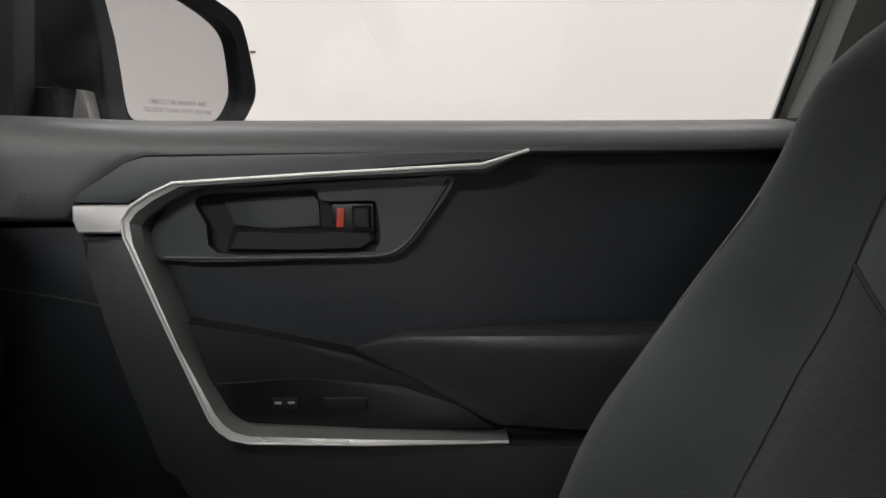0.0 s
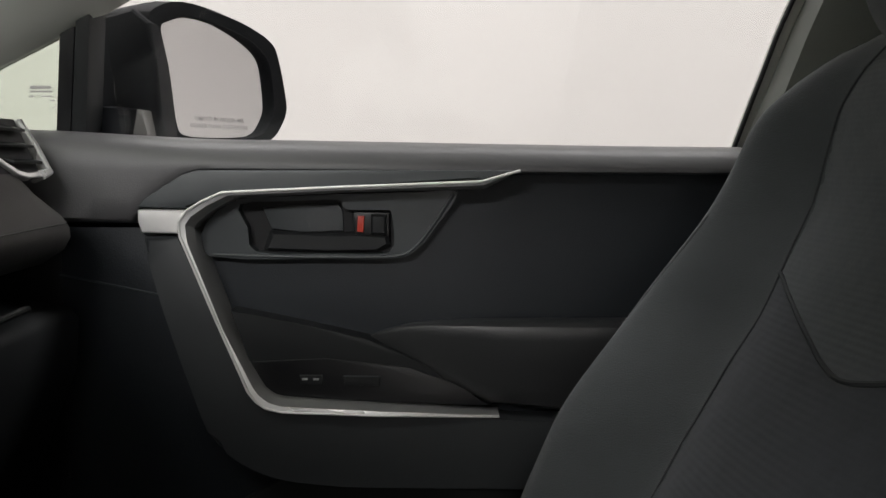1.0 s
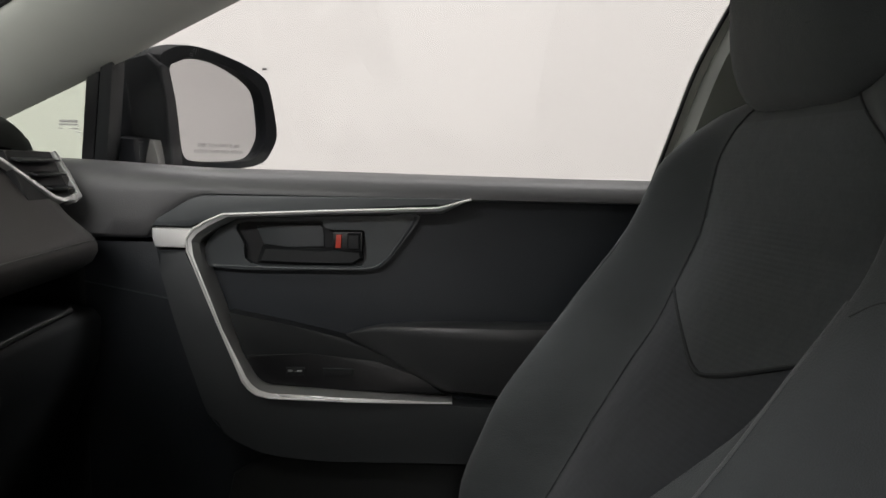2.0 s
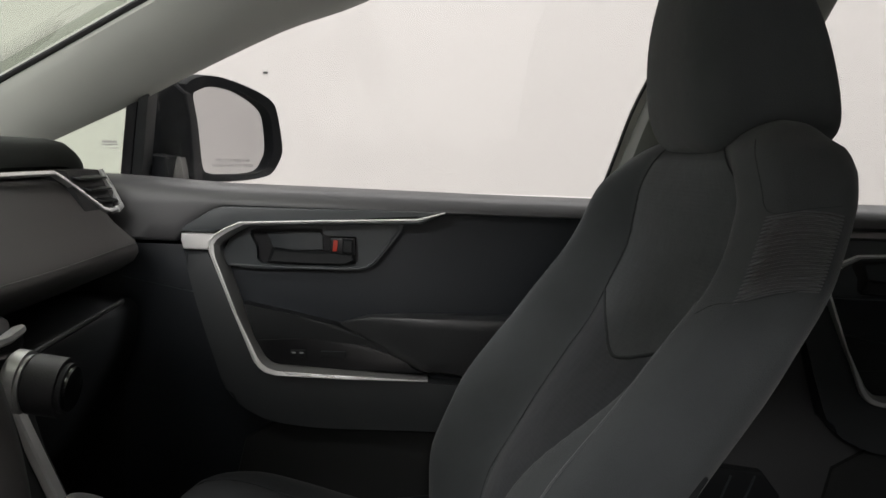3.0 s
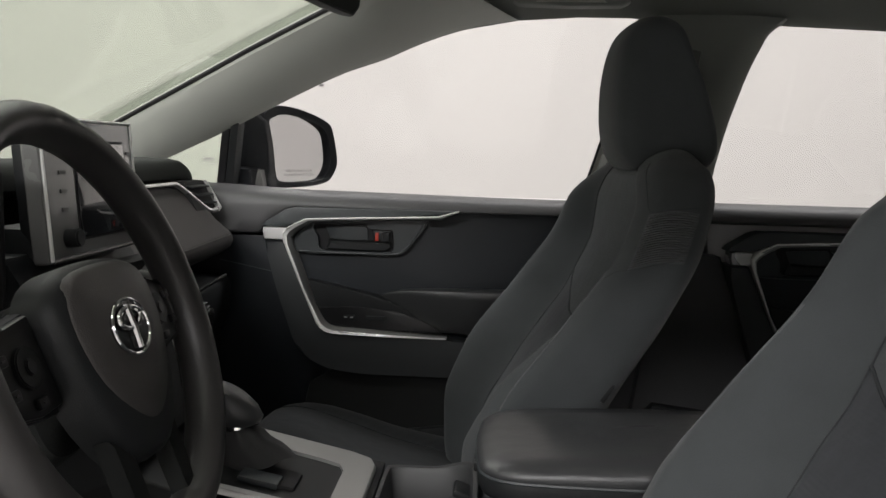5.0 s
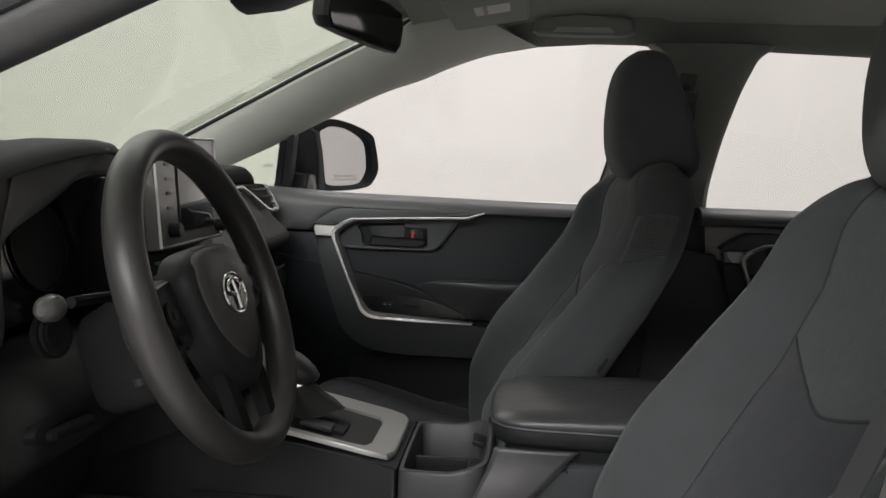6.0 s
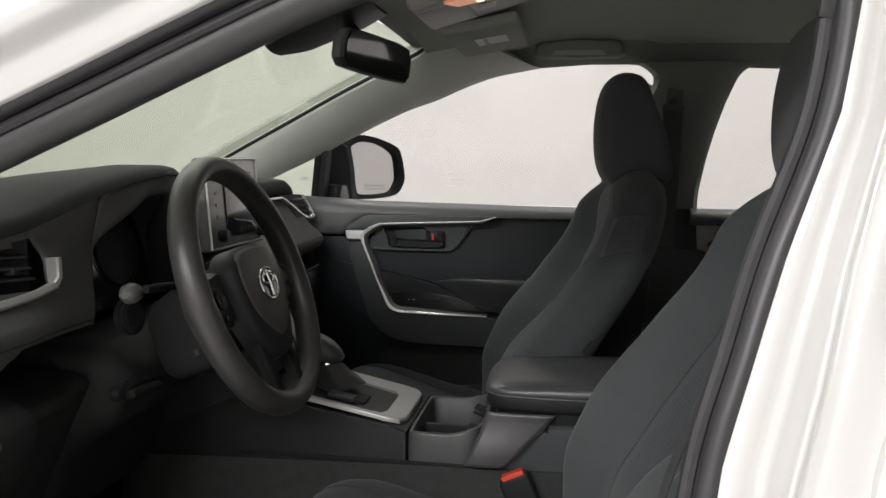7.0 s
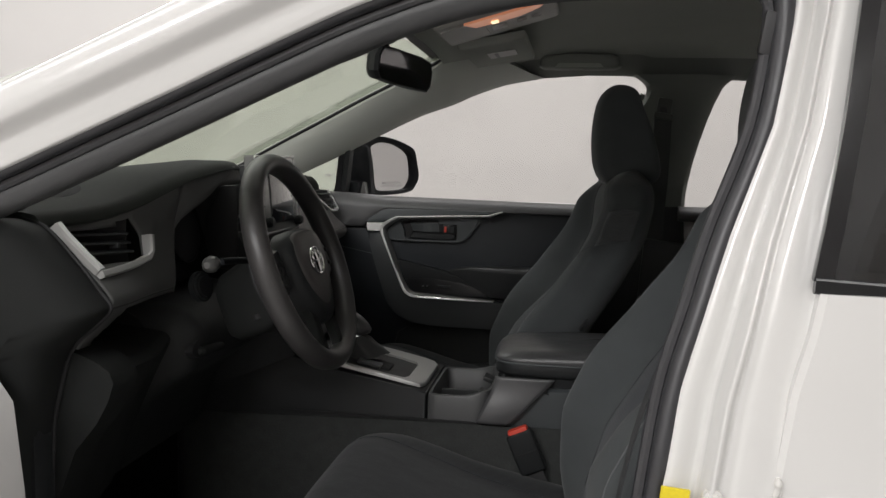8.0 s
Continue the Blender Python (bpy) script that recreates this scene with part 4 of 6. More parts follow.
part("arm_cover", prism([(0.352, 1.040), (0.372, 1.040), (0.371, 1.052), (0.366, 1.078), (0.360, 1.079)], 0.800, 0.83, 0.002), "bezel", side_mirror, "silver grey arm edge")

# ---- dashboard ----
dash = thing("dashboard", (0.2, 0, 0.55), "black soft-touch dashboard with silver vent trim", "dashboard")


def run(profile, y0, y1, n=10, bend=None):
    rings = []
    for i in range(n + 1):
        y = y0 + (y1 - y0) * i / n
        rings.append([((x, y, z) if bend is None else bend(x, y, z)) for x, z in profile])
    return loft(rings)


EY = (-0.71, -0.66, -0.60, -0.55, -0.50, -0.42, -0.37, -0.28, -0.20, -0.12, 0.0)
EDX = (0.020, 0.045, 0.088, 0.114, 0.136, 0.158, 0.165, 0.135, 0.060, 0.012, 0.0)
EDZ = (-0.030, -0.029, -0.022, 0.000, 0.024, 0.042, 0.045, 0.040, 0.019, 0.005, 0.0)


def crown(x, y, z):
    """The edge falls away at the doors and runs out, thin, over the instruments."""
    drop = 0.040 * step(0.575, 0.70, y)
    dx = sum(interp(y + d, EY, EDX) for d in (-0.03, 0, 0.03)) / 3
    dz = sum(interp(y + d, EY, EDZ) for d in (-0.03, 0, 0.03)) / 3
    k = step(-0.10, 0.24, x)
    if x > 0.25 and z < 1.089:
        z += (1.089 - z) * (0.62 * step(-0.08, -0.30, y) + 0.20 * step(-0.66, -0.54, y) * step(-0.16, -0.30, y))
    return (x + dx * k - 0.022 * step(0.62, 0.72, y) * step(0.1, 0.27, x), y, z - drop + dz * k)


top_prof = [(-0.36, 0.97), (-0.36, 1.02), (-0.22, 1.055), (-0.1, 1.078), (0.02, 1.092), (0.12, 1.099), (0.20, 1.102), (0.250, 1.1005), (0.265, 1.0975), (0.2725, 1.091), (0.2745, 1.076), (0.270, 1.063), (0.255, 1.058), (0.10, 1.03)]
part("upper_pad", run(top_prof, -0.71, 0.71, 60, crown), "toppad", dash, "soft black upper dash pad", angle=50)
pad_prof = [(0.10, 1.04), (0.262, 1.046), (0.280, 1.043), (0.296, 1.030), (0.314, 1.008), (0.334, 0.985), (0.350, 0.969), (0.362, 0.957), (0.368, 0.947), (0.3685, 0.938), (0.362, 0.926), (0.34, 0.912), (0.29, 0.905), (0.10, 0.90)]


def pas_bend(x, y, z):
    return (x - 0.075 * step(0.59, 0.70, y), y, z + 0.006 * step(0.3, 0.66, y) * step(0.99, 0.95, z))


part("passenger_pad", run(pad_prof, 0.125, 0.69, 24, pas_bend), "pad", dash, "soft black passenger dash pad with stitching", angle=50)
part("stitching", tube([pas_bend(0.3658, 0.13 + 0.54 * i / 20, 0.9515) for i in range(21)], 0.0007, 6), "knob", dash, "grey stitching line")
FACE_Z = (0.888, 0.915, 0.940, 0.950, 0.956, 0.975, 1.00, 1.03, 1.05, 1.09)
FACE_END = (0.345, 0.370, 0.394, 0.399, 0.400, 0.384, 0.357, 0.327, 0.308, 0.29)
FACE_HOOD = (0.360, 0.376, 0.386, 0.388, 0.389, 0.388, 0.386, 0.386, 0.388, 0.398)


def face_x(y, z):
    """The driver's side of the fascia: slanting at the door, upright beside the instruments."""
    f = step(-0.665, -0.560, y)
    return sum((1 - f) * interp(z + d, FACE_Z, FACE_END) + f * interp(z + d, FACE_Z, FACE_HOOD) for d in (-0.006, 0, 0.006)) / 3


def edge_z(y):
    return 1.080 + sum(interp(y + d, EY, EDZ) for d in (-0.03, 0, 0.03)) / 3


def tucked_x(y, z):
    """The fascia, drawn in under the edge of the dash top."""
    x, cap = face_x(y, z), 0.264 + interp(y, EY, EDX)
    return x - max(0, x - cap) * step(1.03, edge_z(y) - 0.004, z)


bm = bmesh.new()
ys = np.linspace(-0.706, -0.500, 34)
grid = []
for y in ys:
    zs_col = list(np.linspace(0.885, 0.996, 20)) + list(np.linspace(1.002, edge_z(y) + 0.013, 12))
    grid.append([(bm.verts.new((tucked_x(y, z), y, z)), z) for z in zs_col])
for i in range(33):
    for k in range(31):
        y, z = (ys[i] + ys[i + 1]) / 2, (grid[i][k][1] + grid[i][k + 1][1]) / 2
        if -0.690 < y < -0.588 and 0.998 < z < edge_z(y) - 0.010:
            continue
        if z < 0.940 and y > -0.652 - 0.45 * (0.940 - z):
            continue
        bm.faces.new((grid[i][k][0], grid[i + 1][k][0], grid[i + 1][k + 1][0], grid[i][k + 1][0]))
part("driver_fascia", bm, "fascia", dash, "soft black driver side fascia", angle=60, solid=0.004)
# side cover behind the door opening, parted from the pad by a dark joint
side = [(0.0, 1.0), (0.10, 1.052), (0.241, 1.062), (0.283, 1.060), (0.313, 1.046), (0.361, 0.995), (0.384, 0.966), (0.397, 0.951), (0.396, 0.939), (0.372, 0.916), (0.348, 0.895), (0.333, 0.868), (0.324, 0.837), (0.312, 0.785), (0.306, 0.70), (0.300, 0.44), (0.02, 0.44)]
rim_path = smooth_path([(x, z, 0) for x, z in side], 3, True)
rings = []
for y, k in ((-0.7125, 1.0), (-0.728, 1.0), (-0.745, 0.985), (-0.760, 0.94), (-0.772, 0.86), (-0.780, 0.74), (-0.785, 0.55), (-0.788, 0.30), (-0.789, 0.08)):
    rings.append([(0.19 + (p.x - 0.19) * k, y, 0.80 + (p.y - 0.80) * (0.35 * k + 0.65 if k > 0.3 else k)) for p in rim_path])
part("end_cover", loft(rings), "mattblack", dash, "bulging black dash end cover", angle=80)
joint = [(x + 0.001, -0.7085, z) for x, z in side[2:15]]
part("cover_joint", tube(smooth_path(joint, 3), 0.0030, 8, up=(0, 1, 0)), "void", dash)
part("vent_slot", block(pose(0.24, -0.7915, 1.022, 0, -2, 0), 0.055, 0.004, 0.012, 0.001), "void", dash)
part("pad_joint", tube([(face_x(y, 0.9435) + 0.002, y, 0.9435) for y in np.linspace(-0.70, -0.505, 12)], 0.0013, 6), "void", dash)
# below the pad joint the shade under the dash is put into a blacker colour
knee = [(0.10, 0.882), (0.318, 0.880), (0.346, 0.879), (0.372, 0.869), (0.393, 0.856), (0.399, 0.840), (0.390, 0.812), (0.372, 0.780), (0.340, 0.740), (0.31, 0.66), (0.28, 0.58), (0.10, 0.55)]
part("knee_panel", run(knee, -0.705, -0.640, 6), "mattblack", dash, "knee panel toned black for the shade below the fascia", angle=50)
tray = [(0.10, 0.938), (0.285, 0.938), (0.285, 0.868), (0.372, 0.858), (0.382, 0.853), (0.386, 0.844), (0.378, 0.826), (0.36, 0.79), (0.32, 0.70), (0.28, 0.60), (0.10, 0.58)]
part("coin_tray", run(tray, -0.700, -0.512, 12, lambda x, y, z: (x, y, z + 0.016 * step(-0.57, -0.512, y) * step(0.93, 0.86, z))), "mattblack", dash, "recessed coin tray toned dark for the shade below the fascia", angle=40)
part("dash_core", block(pose(0.13, -0.42, 0.82), 0.27, 0.54, 0.40, 0.01), "void", dash)
low = [(0.10, 0.90), (0.30, 0.91), (0.36, 0.905), (0.390, 0.892), (0.408, 0.868), (0.412, 0.842), (0.402, 0.822), (0.398, 0.800), (0.374, 0.780), (0.32, 0.74), (0.27, 0.62), (0.10, 0.58)]
part("lower_cover", run(low, -0.511, -0.17, 24, lambda x, y, z: (x - 0.06 * step(-0.455, -0.511, y) * step(0.28, 0.38, x), y, z)), "lowerdash", dash, "black panel under the steering column", angle=50)
# no hollow here: a near-black oval paints the pocket's shade
part("release_pocket", loft([[(0.4045 + h, -0.420 + 0.062 * r * math.cos(a), 0.836 + 0.020 * r * math.sin(a) + 0.12 * h) for a in np.linspace(0, 2 * math.pi, 28, endpoint=False)] for h, r in ((-0.01, 1.0), (0.004, 1.0), (0.005, 0.9))]), "void", dash, "near-black oval painting the shaded pocket above the release handle")
part("hood_release", loft([[(0.412 + 0.010 * r * math.cos(a), y, 0.828 - 0.10 * (y + 0.42) + 0.008 * r * math.sin(a)) for a in np.linspace(0, 2 * math.pi, 16, endpoint=False)] for y, r in ((-0.464, 0.5), (-0.460, 0.9), (-0.44, 1.0), (-0.40, 1.0), (-0.380, 0.9), (-0.376, 0.5))]), "mattblack", dash, "black hood release handle")
part("start_button", disc(pose(0.404, -0.440, 0.936, 0, 78, -12), 0.026, 0.016, 0.004), "plastic", dash, "round black start button")
part("button_cap", disc(pose(0.4125, -0.442, 0.938, 0, 78, -12), 0.018, 0.003, 0.001), "gloss2", dash)
glove = [(0.02, 0.872), (0.285, 0.872), (0.30, 0.870), (0.335, 0.864), (0.344, 0.853), (0.34, 0.80), (0.30, 0.70), (0.25, 0.62), (0.02, 0.55)]
part("glovebox", run(glove, 0.16, 0.66, 6), "plastic", dash, "black glovebox", angle=50)
part("tray_edge", tube([(0.400, 0.125 + 0.32 * i / 12, 0.886 + 0.05 * (0.32 * i / 12 - 0.06)) for i in range(13)], 0.0030, 8), "plastic", dash)
# instrument hood and cluster
arch = smooth_path([(0, -0.500, 0.935), (0, -0.500, 1.0), (0, -0.497, 1.046), (0, -0.484, 1.066), (0, -0.462, 1.087), (0, -0.438, 1.102), (0, -0.41, 1.106), (0, -0.34, 1.107), (0, -0.28, 1.105), (0, -0.225, 1.088), (0, -0.200, 1.05), (0, -0.19, 1.0), (0, -0.185, 0.935)], 4)
mid = Vector((0, -0.378, 1.0))


def hood_ring(x, k):
    ring = []
    for p in arch:
        y = mid.y + (p.y - mid.y) * k
        ring.append((x - 0.045 * step(1.10, 1.03, p.z) - 0.085 * step(-0.34, -0.22, y) * step(0.25, 0.33, x), y, mid.z + (p.z - mid.z) * k))
    return ring


part("instrument_hood", loft([hood_ring(x, k) for x, k in ((0.24, 0.99), (0.33, 0.995), (0.40, 1.0), (0.425, 0.998), (0.430, 0.988))], closed=False), "toppad", dash, "black instrument hood", angle=60, solid=0.004)
part("hood_lining", loft([hood_ring(x, k) for x, k in ((0.4295, 0.986), (0.424, 0.972), (0.38, 0.95), (0.29, 0.90))], closed=False), "void", dash, "matt black inside of the hood", angle=60, solid=0.003)
inner_edge = [Vector(p) for p in hood_ring(0.4300, 0.988) if p[1] < -0.23]
outer_edge = [Vector((face_x(-0.502, z), -0.502, z)) for z in np.linspace(0.935, 1.090, 14)] + [Vector((0.268 + interp(y, EY, EDX), y, edge_z(y) + 0.011)) for y in np.linspace(-0.498, -0.23, 26)]
rows = []
for i in range(41):
    f, g = i / 40 * (len(inner_edge) - 1), i / 40 * (len(outer_edge) - 1)
    a, b = inner_edge[int(f)].lerp(inner_edge[min(len(inner_edge) - 1, int(f) + 1)], f % 1), outer_edge[int(g)].lerp(outer_edge[min(len(outer_edge) - 1, int(g) + 1)], g % 1)
    rows.append([a.lerp(b, k / 4) for k in range(5)])
part("hood_face", loft(rows, closed=False), "fascia", dash, "soft black facing round the instruments", angle=70, solid=0.003)
part("hood_side", block(pose(0.300, -0.176, 1.012), 0.12, 0.008, 0.165, 0.003), "void", dash, "black side of the instrument recess")
cluster = part("gauge_panel", block(pose(0.285, -0.365, 1.01, 0, -12, 0), 0.02, 0.35, 0.18, 0.006), "gloss", dash, "dark gauge panel")
for y in (-0.445, -0.285):
    dm = pose(0.298, y, 1.012, 0, 78, 0)
    ringpath = [dm @ Vector((0.058 * math.cos(a), 0.058 * math.sin(a), 0.002)) for a in np.linspace(0, 2 * math.pi, 40, endpoint=False)]
    part("gauge_ring", tube(ringpath, 0.0014, 6, up=(1, 0, 0), closed=True), "void", cluster)
    part("gauge_face", disc(dm, 0.055, 0.003), "void", cluster)
part("gauge_trim", tube([(0.318, -0.470 + 0.058 * math.sin(radians(d)), 1.005 + 0.058 * math.cos(radians(d))) for d in range(15, 95, 8)], 0.0012, 6, up=(1, 0, 0)), "satin", cluster, "thin satin gauge trim")


def pad_z(x, y):
    """Height of the dash top at a place of the plan."""
    top = [crown(px, y, pz) for px, pz in top_prof[1:9]]
    return interp(x, [p[0] for p in top], [p[2] for p in top])


part("speaker_grille", loft([[(0.235 + r * 1.1 * math.cos(a), -0.572 + r * 0.9 * math.sin(a), pad_z(0.235 + r * 1.1 * math.cos(a), -0.572 + r * 0.9 * math.sin(a)) + h) for a in np.linspace(0, 2 * math.pi, 28, endpoint=False)] for r, h in ((0.032, -0.004), (0.032, 0.0008), (0.026, 0.0012))]), "mattblack", dash, "small oval dash speaker grille")
# vents: passenger
part("vent_trim", sweep(rect(0.006, 0.009, 0.001), [(0.287, 0.115, 1.0545), (0.287, 0.30, 1.0545), (0.287, 0.505, 1.0555), (0.293, 0.525, 1.046), (0.318, 0.592, 1.004), (0.323, 0.602, 1.001), (0.323, 0.628, 1.002)], up=(1, 0, 0.4)), "silver", dash, "silver dash strip")
part("vent_trim", sweep(rect(0.010, 0.016, 0.002), [(0.323, 0.627, 1.001), (0.321, 0.646, 1.003), (0.304, 0.653, 1.030), (0.290, 0.655, 1.050), (0.287, 0.655, 1.055)], up=(1, 0, 0.4)), "silver", dash, "silver vent frame")
pv = part("air_vent", prism([(0.255, 1.06), (0.292, 1.058), (0.31, 1.02), (0.318, 1.004), (0.26, 1.0)], 0.535, 0.645), "void", dash, "black air vent")
for k in range(3):
    part("slat", block(pose(0.297 + 0.007 * k, 0.590 + 0.012 * k, 1.049 - 0.016 * k, 0, 12, 0), 0.022, 0.095 - 0.02 * k, 0.003, 0.001), "plastic", pv)
# vents: driver
dv = part("air_vent", loft([[(face_x(y, z) - d, y, z) for z in (0.985, 1.00, 1.02, 1.04, 1.06)] + [(face_x(y, z) - d - 0.012, y, z) for z in (1.06, 0.985)] for y, d in ((-0.698, 0.03), (-0.66, 0.045), (-0.62, 0.045), (-0.58, 0.03))]), "void", dash, "black air vent")
part("vent_trim", sweep(rect(0.016, 0.020, 0.003), [(face_x(-0.700, z) + 0.006, y, z) for y, z in ((-0.701, 1.052), (-0.700, 1.035), (-0.697, 1.005), (-0.694, 0.990))], up=(1, 0, 0.5)), "silverpaint", dash, "silver vent frame")
part("vent_trim", sweep(rect(0.010, 0.018, 0.002), [(face_x(y, z) + d, y, z) for y, z, d in ((-0.700, 0.987, 0.006), (-0.66, 0.988, 0.007), (-0.615, 0.992, 0.006), (-0.587, 1.000, 0.006), (-0.583, 1.010, 0.007), (-0.582, 1.034, 0.007))], up=(1, 0, 0.5)), "silverpaint", dash, "silver vent frame")
for k in range(3):
    part("slat", sweep(rect(0.026, 0.0035, 0.001), [(face_x(y, 1.010 + 0.013 * k) - 0.016, y, 1.010 + 0.013 * k) for y in np.linspace(-0.688, -0.592, 7)]), "plastic", dv)
part("vent_knob", block(pose(0.352, -0.612, 1.020), 0.016, 0.012, 0.010, 0.003), "plastic", dv)
# centre stack
part("centre_panel", run([(0.10, 1.0), (0.352, 1.0), (0.362, 0.985), (0.380, 0.955), (0.415, 0.936), (0.428, 0.88), (0.446, 0.82), (0.472, 0.762), (0.10, 0.60)], -0.165, 0.13, 6), "plastic", dash, "black centre stack", angle=50)
part("climate_panel", block(pose(0.425, -0.015, 0.897, 0, 8, 0), 0.014, 0.27, 0.062, 0.005), "gloss", dash, "gloss black climate panel")
for y in (-0.115, 0.080):
    dial = part("climate_knob", disc(pose(0.474, y, 0.892, 0, 97, 0), 0.0255, 0.034, 0.004), "rubber", dash, "black ribbed temperature dial")
    part("dial_ring", disc(pose(0.450, y, 0.895, 0, 97, 0), 0.0268, 0.016, 0.003), "silverpaint", dial, "silver dial ring")
    part("dial_cap", disc(pose(0.4915, y, 0.890, 0, 97, 0), 0.019, 0.005, 0.001), "gloss", dial)
part("climate_trim", sweep(rect(0.008, 0.012, 0.002), [(0.425, -0.155, 0.930), (0.436, -0.10, 0.930), (0.438, 0.08, 0.930), (0.427, 0.125, 0.929)], up=(1, 0, 0.3)), "silverpaint", dash, "silver strip above the climate dials")
part("stack_trim", sweep(rect(0.016, 0.010, 0.002), [(0.432, 0.105, 0.862), (0.449, 0.105, 0.824), (0.4645, 0.105, 0.790), (0.482, 0.105, 0.752)], up=(1, 0, 0)), "silver", dash, "silver strip down the centre stack")
part("stack_vent", block(pose(0.383, -0.015, 0.962, 0, 35, 0), 0.014, 0.27, 0.030, 0.004), "void", dash)

# ---- display ----
display = thing("touchscreen", (0.36, -0.015, 0.99), "grey-framed dashboard touchscreen standing above the vents", "screen")
DP = pose(0.372, -0.016, 1.072, 0, -5, 0)
part("bezel", block(DP, 0.022, 0.242, 0.165, 0.006, 3), "bezel", display, "grey glossy bezel")
part("frame", tube([DP @ Vector((0.011, y, z)) for y, z in ((-0.117, -0.079), (-0.117, 0.079), (0.117, 0.079), (0.117, -0.079))], 0.0024, 8, up=(1, 0, 0)), "brightedge", display, "silver frame edge")
part("lower_edge", tube([DP @ Vector((0.011, y, -0.079)) for y in (-0.117, 0.0, 0.117)], 0.003, 8, up=(1, 0, 0)), "gloss2", display, "black lower frame edge")
part("back_housing", block(DP @ pose(-0.02, 0, 0), 0.03, 0.20, 0.13, 0.01), "plastic", display)
glass = part("screen_glass", block(DP @ pose(0.0120, 0.020, -0.003), 0.003, 0.132, 0.110, 0.001), "screen", display, "dark reflective screen")
part("screen_border", block(DP @ pose(0.0108, 0.020, -0.003), 0.002, 0.139, 0.117, 0.001), "void", display, "black screen border")
for y in (-0.078, 0.103):
    for k in range(4):
        part("key_mark", block(DP @ pose(0.0118, y, 0.040 - 0.021 * k), 0.0016, 0.015, 0.0042, 0), "print", display, smooth=False)
part("volume_knob", disc(DP @ pose(0.018, -0.078, -0.056, 0, 90, 0), 0.011, 0.018, 0.002), "plastic", display)
part("tuning_knob", disc(DP @ pose(0.018, 0.103, -0.062, 0, 90, 0), 0.010, 0.018, 0.002), "plastic", display)
part("stand", block(pose(0.335, -0.016, 1.00), 0.06, 0.20, 0.06, 0.012), "plastic", display)

# ---- steering wheel ----
steering = thing("steering_wheel", (0.561, -0.385, 0.979), "black steering wheel with a chrome oval badge", "steering wheel")
# local frame: u to the passenger side, v up the wheel, w towards the driver
TH = radians(20.5)
WN = Vector((math.cos(TH), 0, math.sin(TH)))
WV = Vector((-math.sin(TH), 0, math.cos(TH)))
WC = Vector((0.561, -0.385, 0.979))


def wp(u, v, w=0.0):
    return WC + Vector((0, u, 0)) + WV * v + WN * w


def oval(cx, cy, rx, ry, w, n=32):
    return [wp(cx + rx * math.cos(a), cy + ry * math.sin(a), w) for a in np.linspace(0, 2 * math.pi, n, endpoint=False)]


def wheel_plate(outline, w0, w1, crown_h=0.0, bev=0.86):
    """A rounded pad on the wheel, from its outline in u and v."""
    cu, cv = sum(p[0] for p in outline) / len(outline), sum(p[1] for p in outline) / len(outline)
    rings = []
    for k, w in ((1.0, w0), (1.0, w0 + 0.6 * (w1 - w0)), (0.965, w1 - 0.1 * (w1 - w0)), (bev, w1 + crown_h * 0.35), (0.6, w1 + crown_h * 0.8), (0.25, w1 + crown_h)):
        rings.append([wp(cu + (u - cu) * k, cv + (v - cv) * k, w) for u, v in outline])
    return loft(rings)


rim = []
for i in range(72):
    a = 2 * math.pi * i / 72
    c = Vector((math.cos(a), math.sin(a)))
    ring = []
    for j in range(16):
        b = 2 * math.pi * j / 16
        r = 0.1725 + 0.0168 * math.cos(b)
        ring.append(wp(c.x * r, c.y * r, 0.0195 * math.sin(b)))
    rim.append(ring)
rim.append(rim[0])
part("rim", loft(rim, caps=False), "wheel", steering, "grained black rim")
hub = smooth_path([(-0.080, 0.036, 0), (-0.05, 0.054, 0), (0, 0.058, 0), (0.05, 0.054, 0), (0.080, 0.036, 0), (0.086, 0.006, 0), (0.078, -0.035, 0), (0.058, -0.080, 0), (0.026, -0.112, 0), (-0.026, -0.112, 0), (-0.058, -0.080, 0), (-0.078, -0.035, 0), (-0.086, 0.006, 0)], 3, True)
part("airbag_pad", wheel_plate([(p.x * 0.95, p.y * 0.96) for p in hub], -0.02, 0.014, 0.007, 0.88), "plastic", steering, "black airbag pad", angle=60)
boss = smooth_path([(-0.040, 0.051, 0), (0.040, 0.051, 0), (0.068, 0.036, 0), (0.075, 0.004, 0), (0.062, -0.040, 0), (0.030, -0.076, 0), (0.0, -0.088, 0), (-0.030, -0.076, 0), (-0.062, -0.040, 0), (-0.075, 0.004, 0), (-0.068, 0.036, 0)], 3, True)
part("centre_boss", wheel_plate([(p.x * 0.95, p.y * 0.96) for p in boss], 0.006, 0.0185, 0.004, 0.93), "pad", steering, "raised airbag centre", angle=60)
badge = part("badge", loft([oval(0, -0.006, 0.030, 0.0225, 0.018), oval(0, -0.006, 0.030, 0.0225, 0.0245)]), "gloss", steering, "chrome oval badge")
part("badge_ring", tube(oval(0, -0.006, 0.030, 0.0225, 0.0245, 40), 0.0017, 8, up=tuple(WN), closed=True), "chrome", badge)
part("badge_oval", tube(oval(0, 0.001, 0.019, 0.0085, 0.0255, 32), 0.0022, 8, up=tuple(WN), closed=True), "chrome", badge)
part("badge_bar", tube([wp(0, 0.012, 0.0255), wp(0, -0.008, 0.0262), wp(0, -0.024, 0.0255)], 0.0030, 8, up=(0, 1, 0)), "chrome", badge)
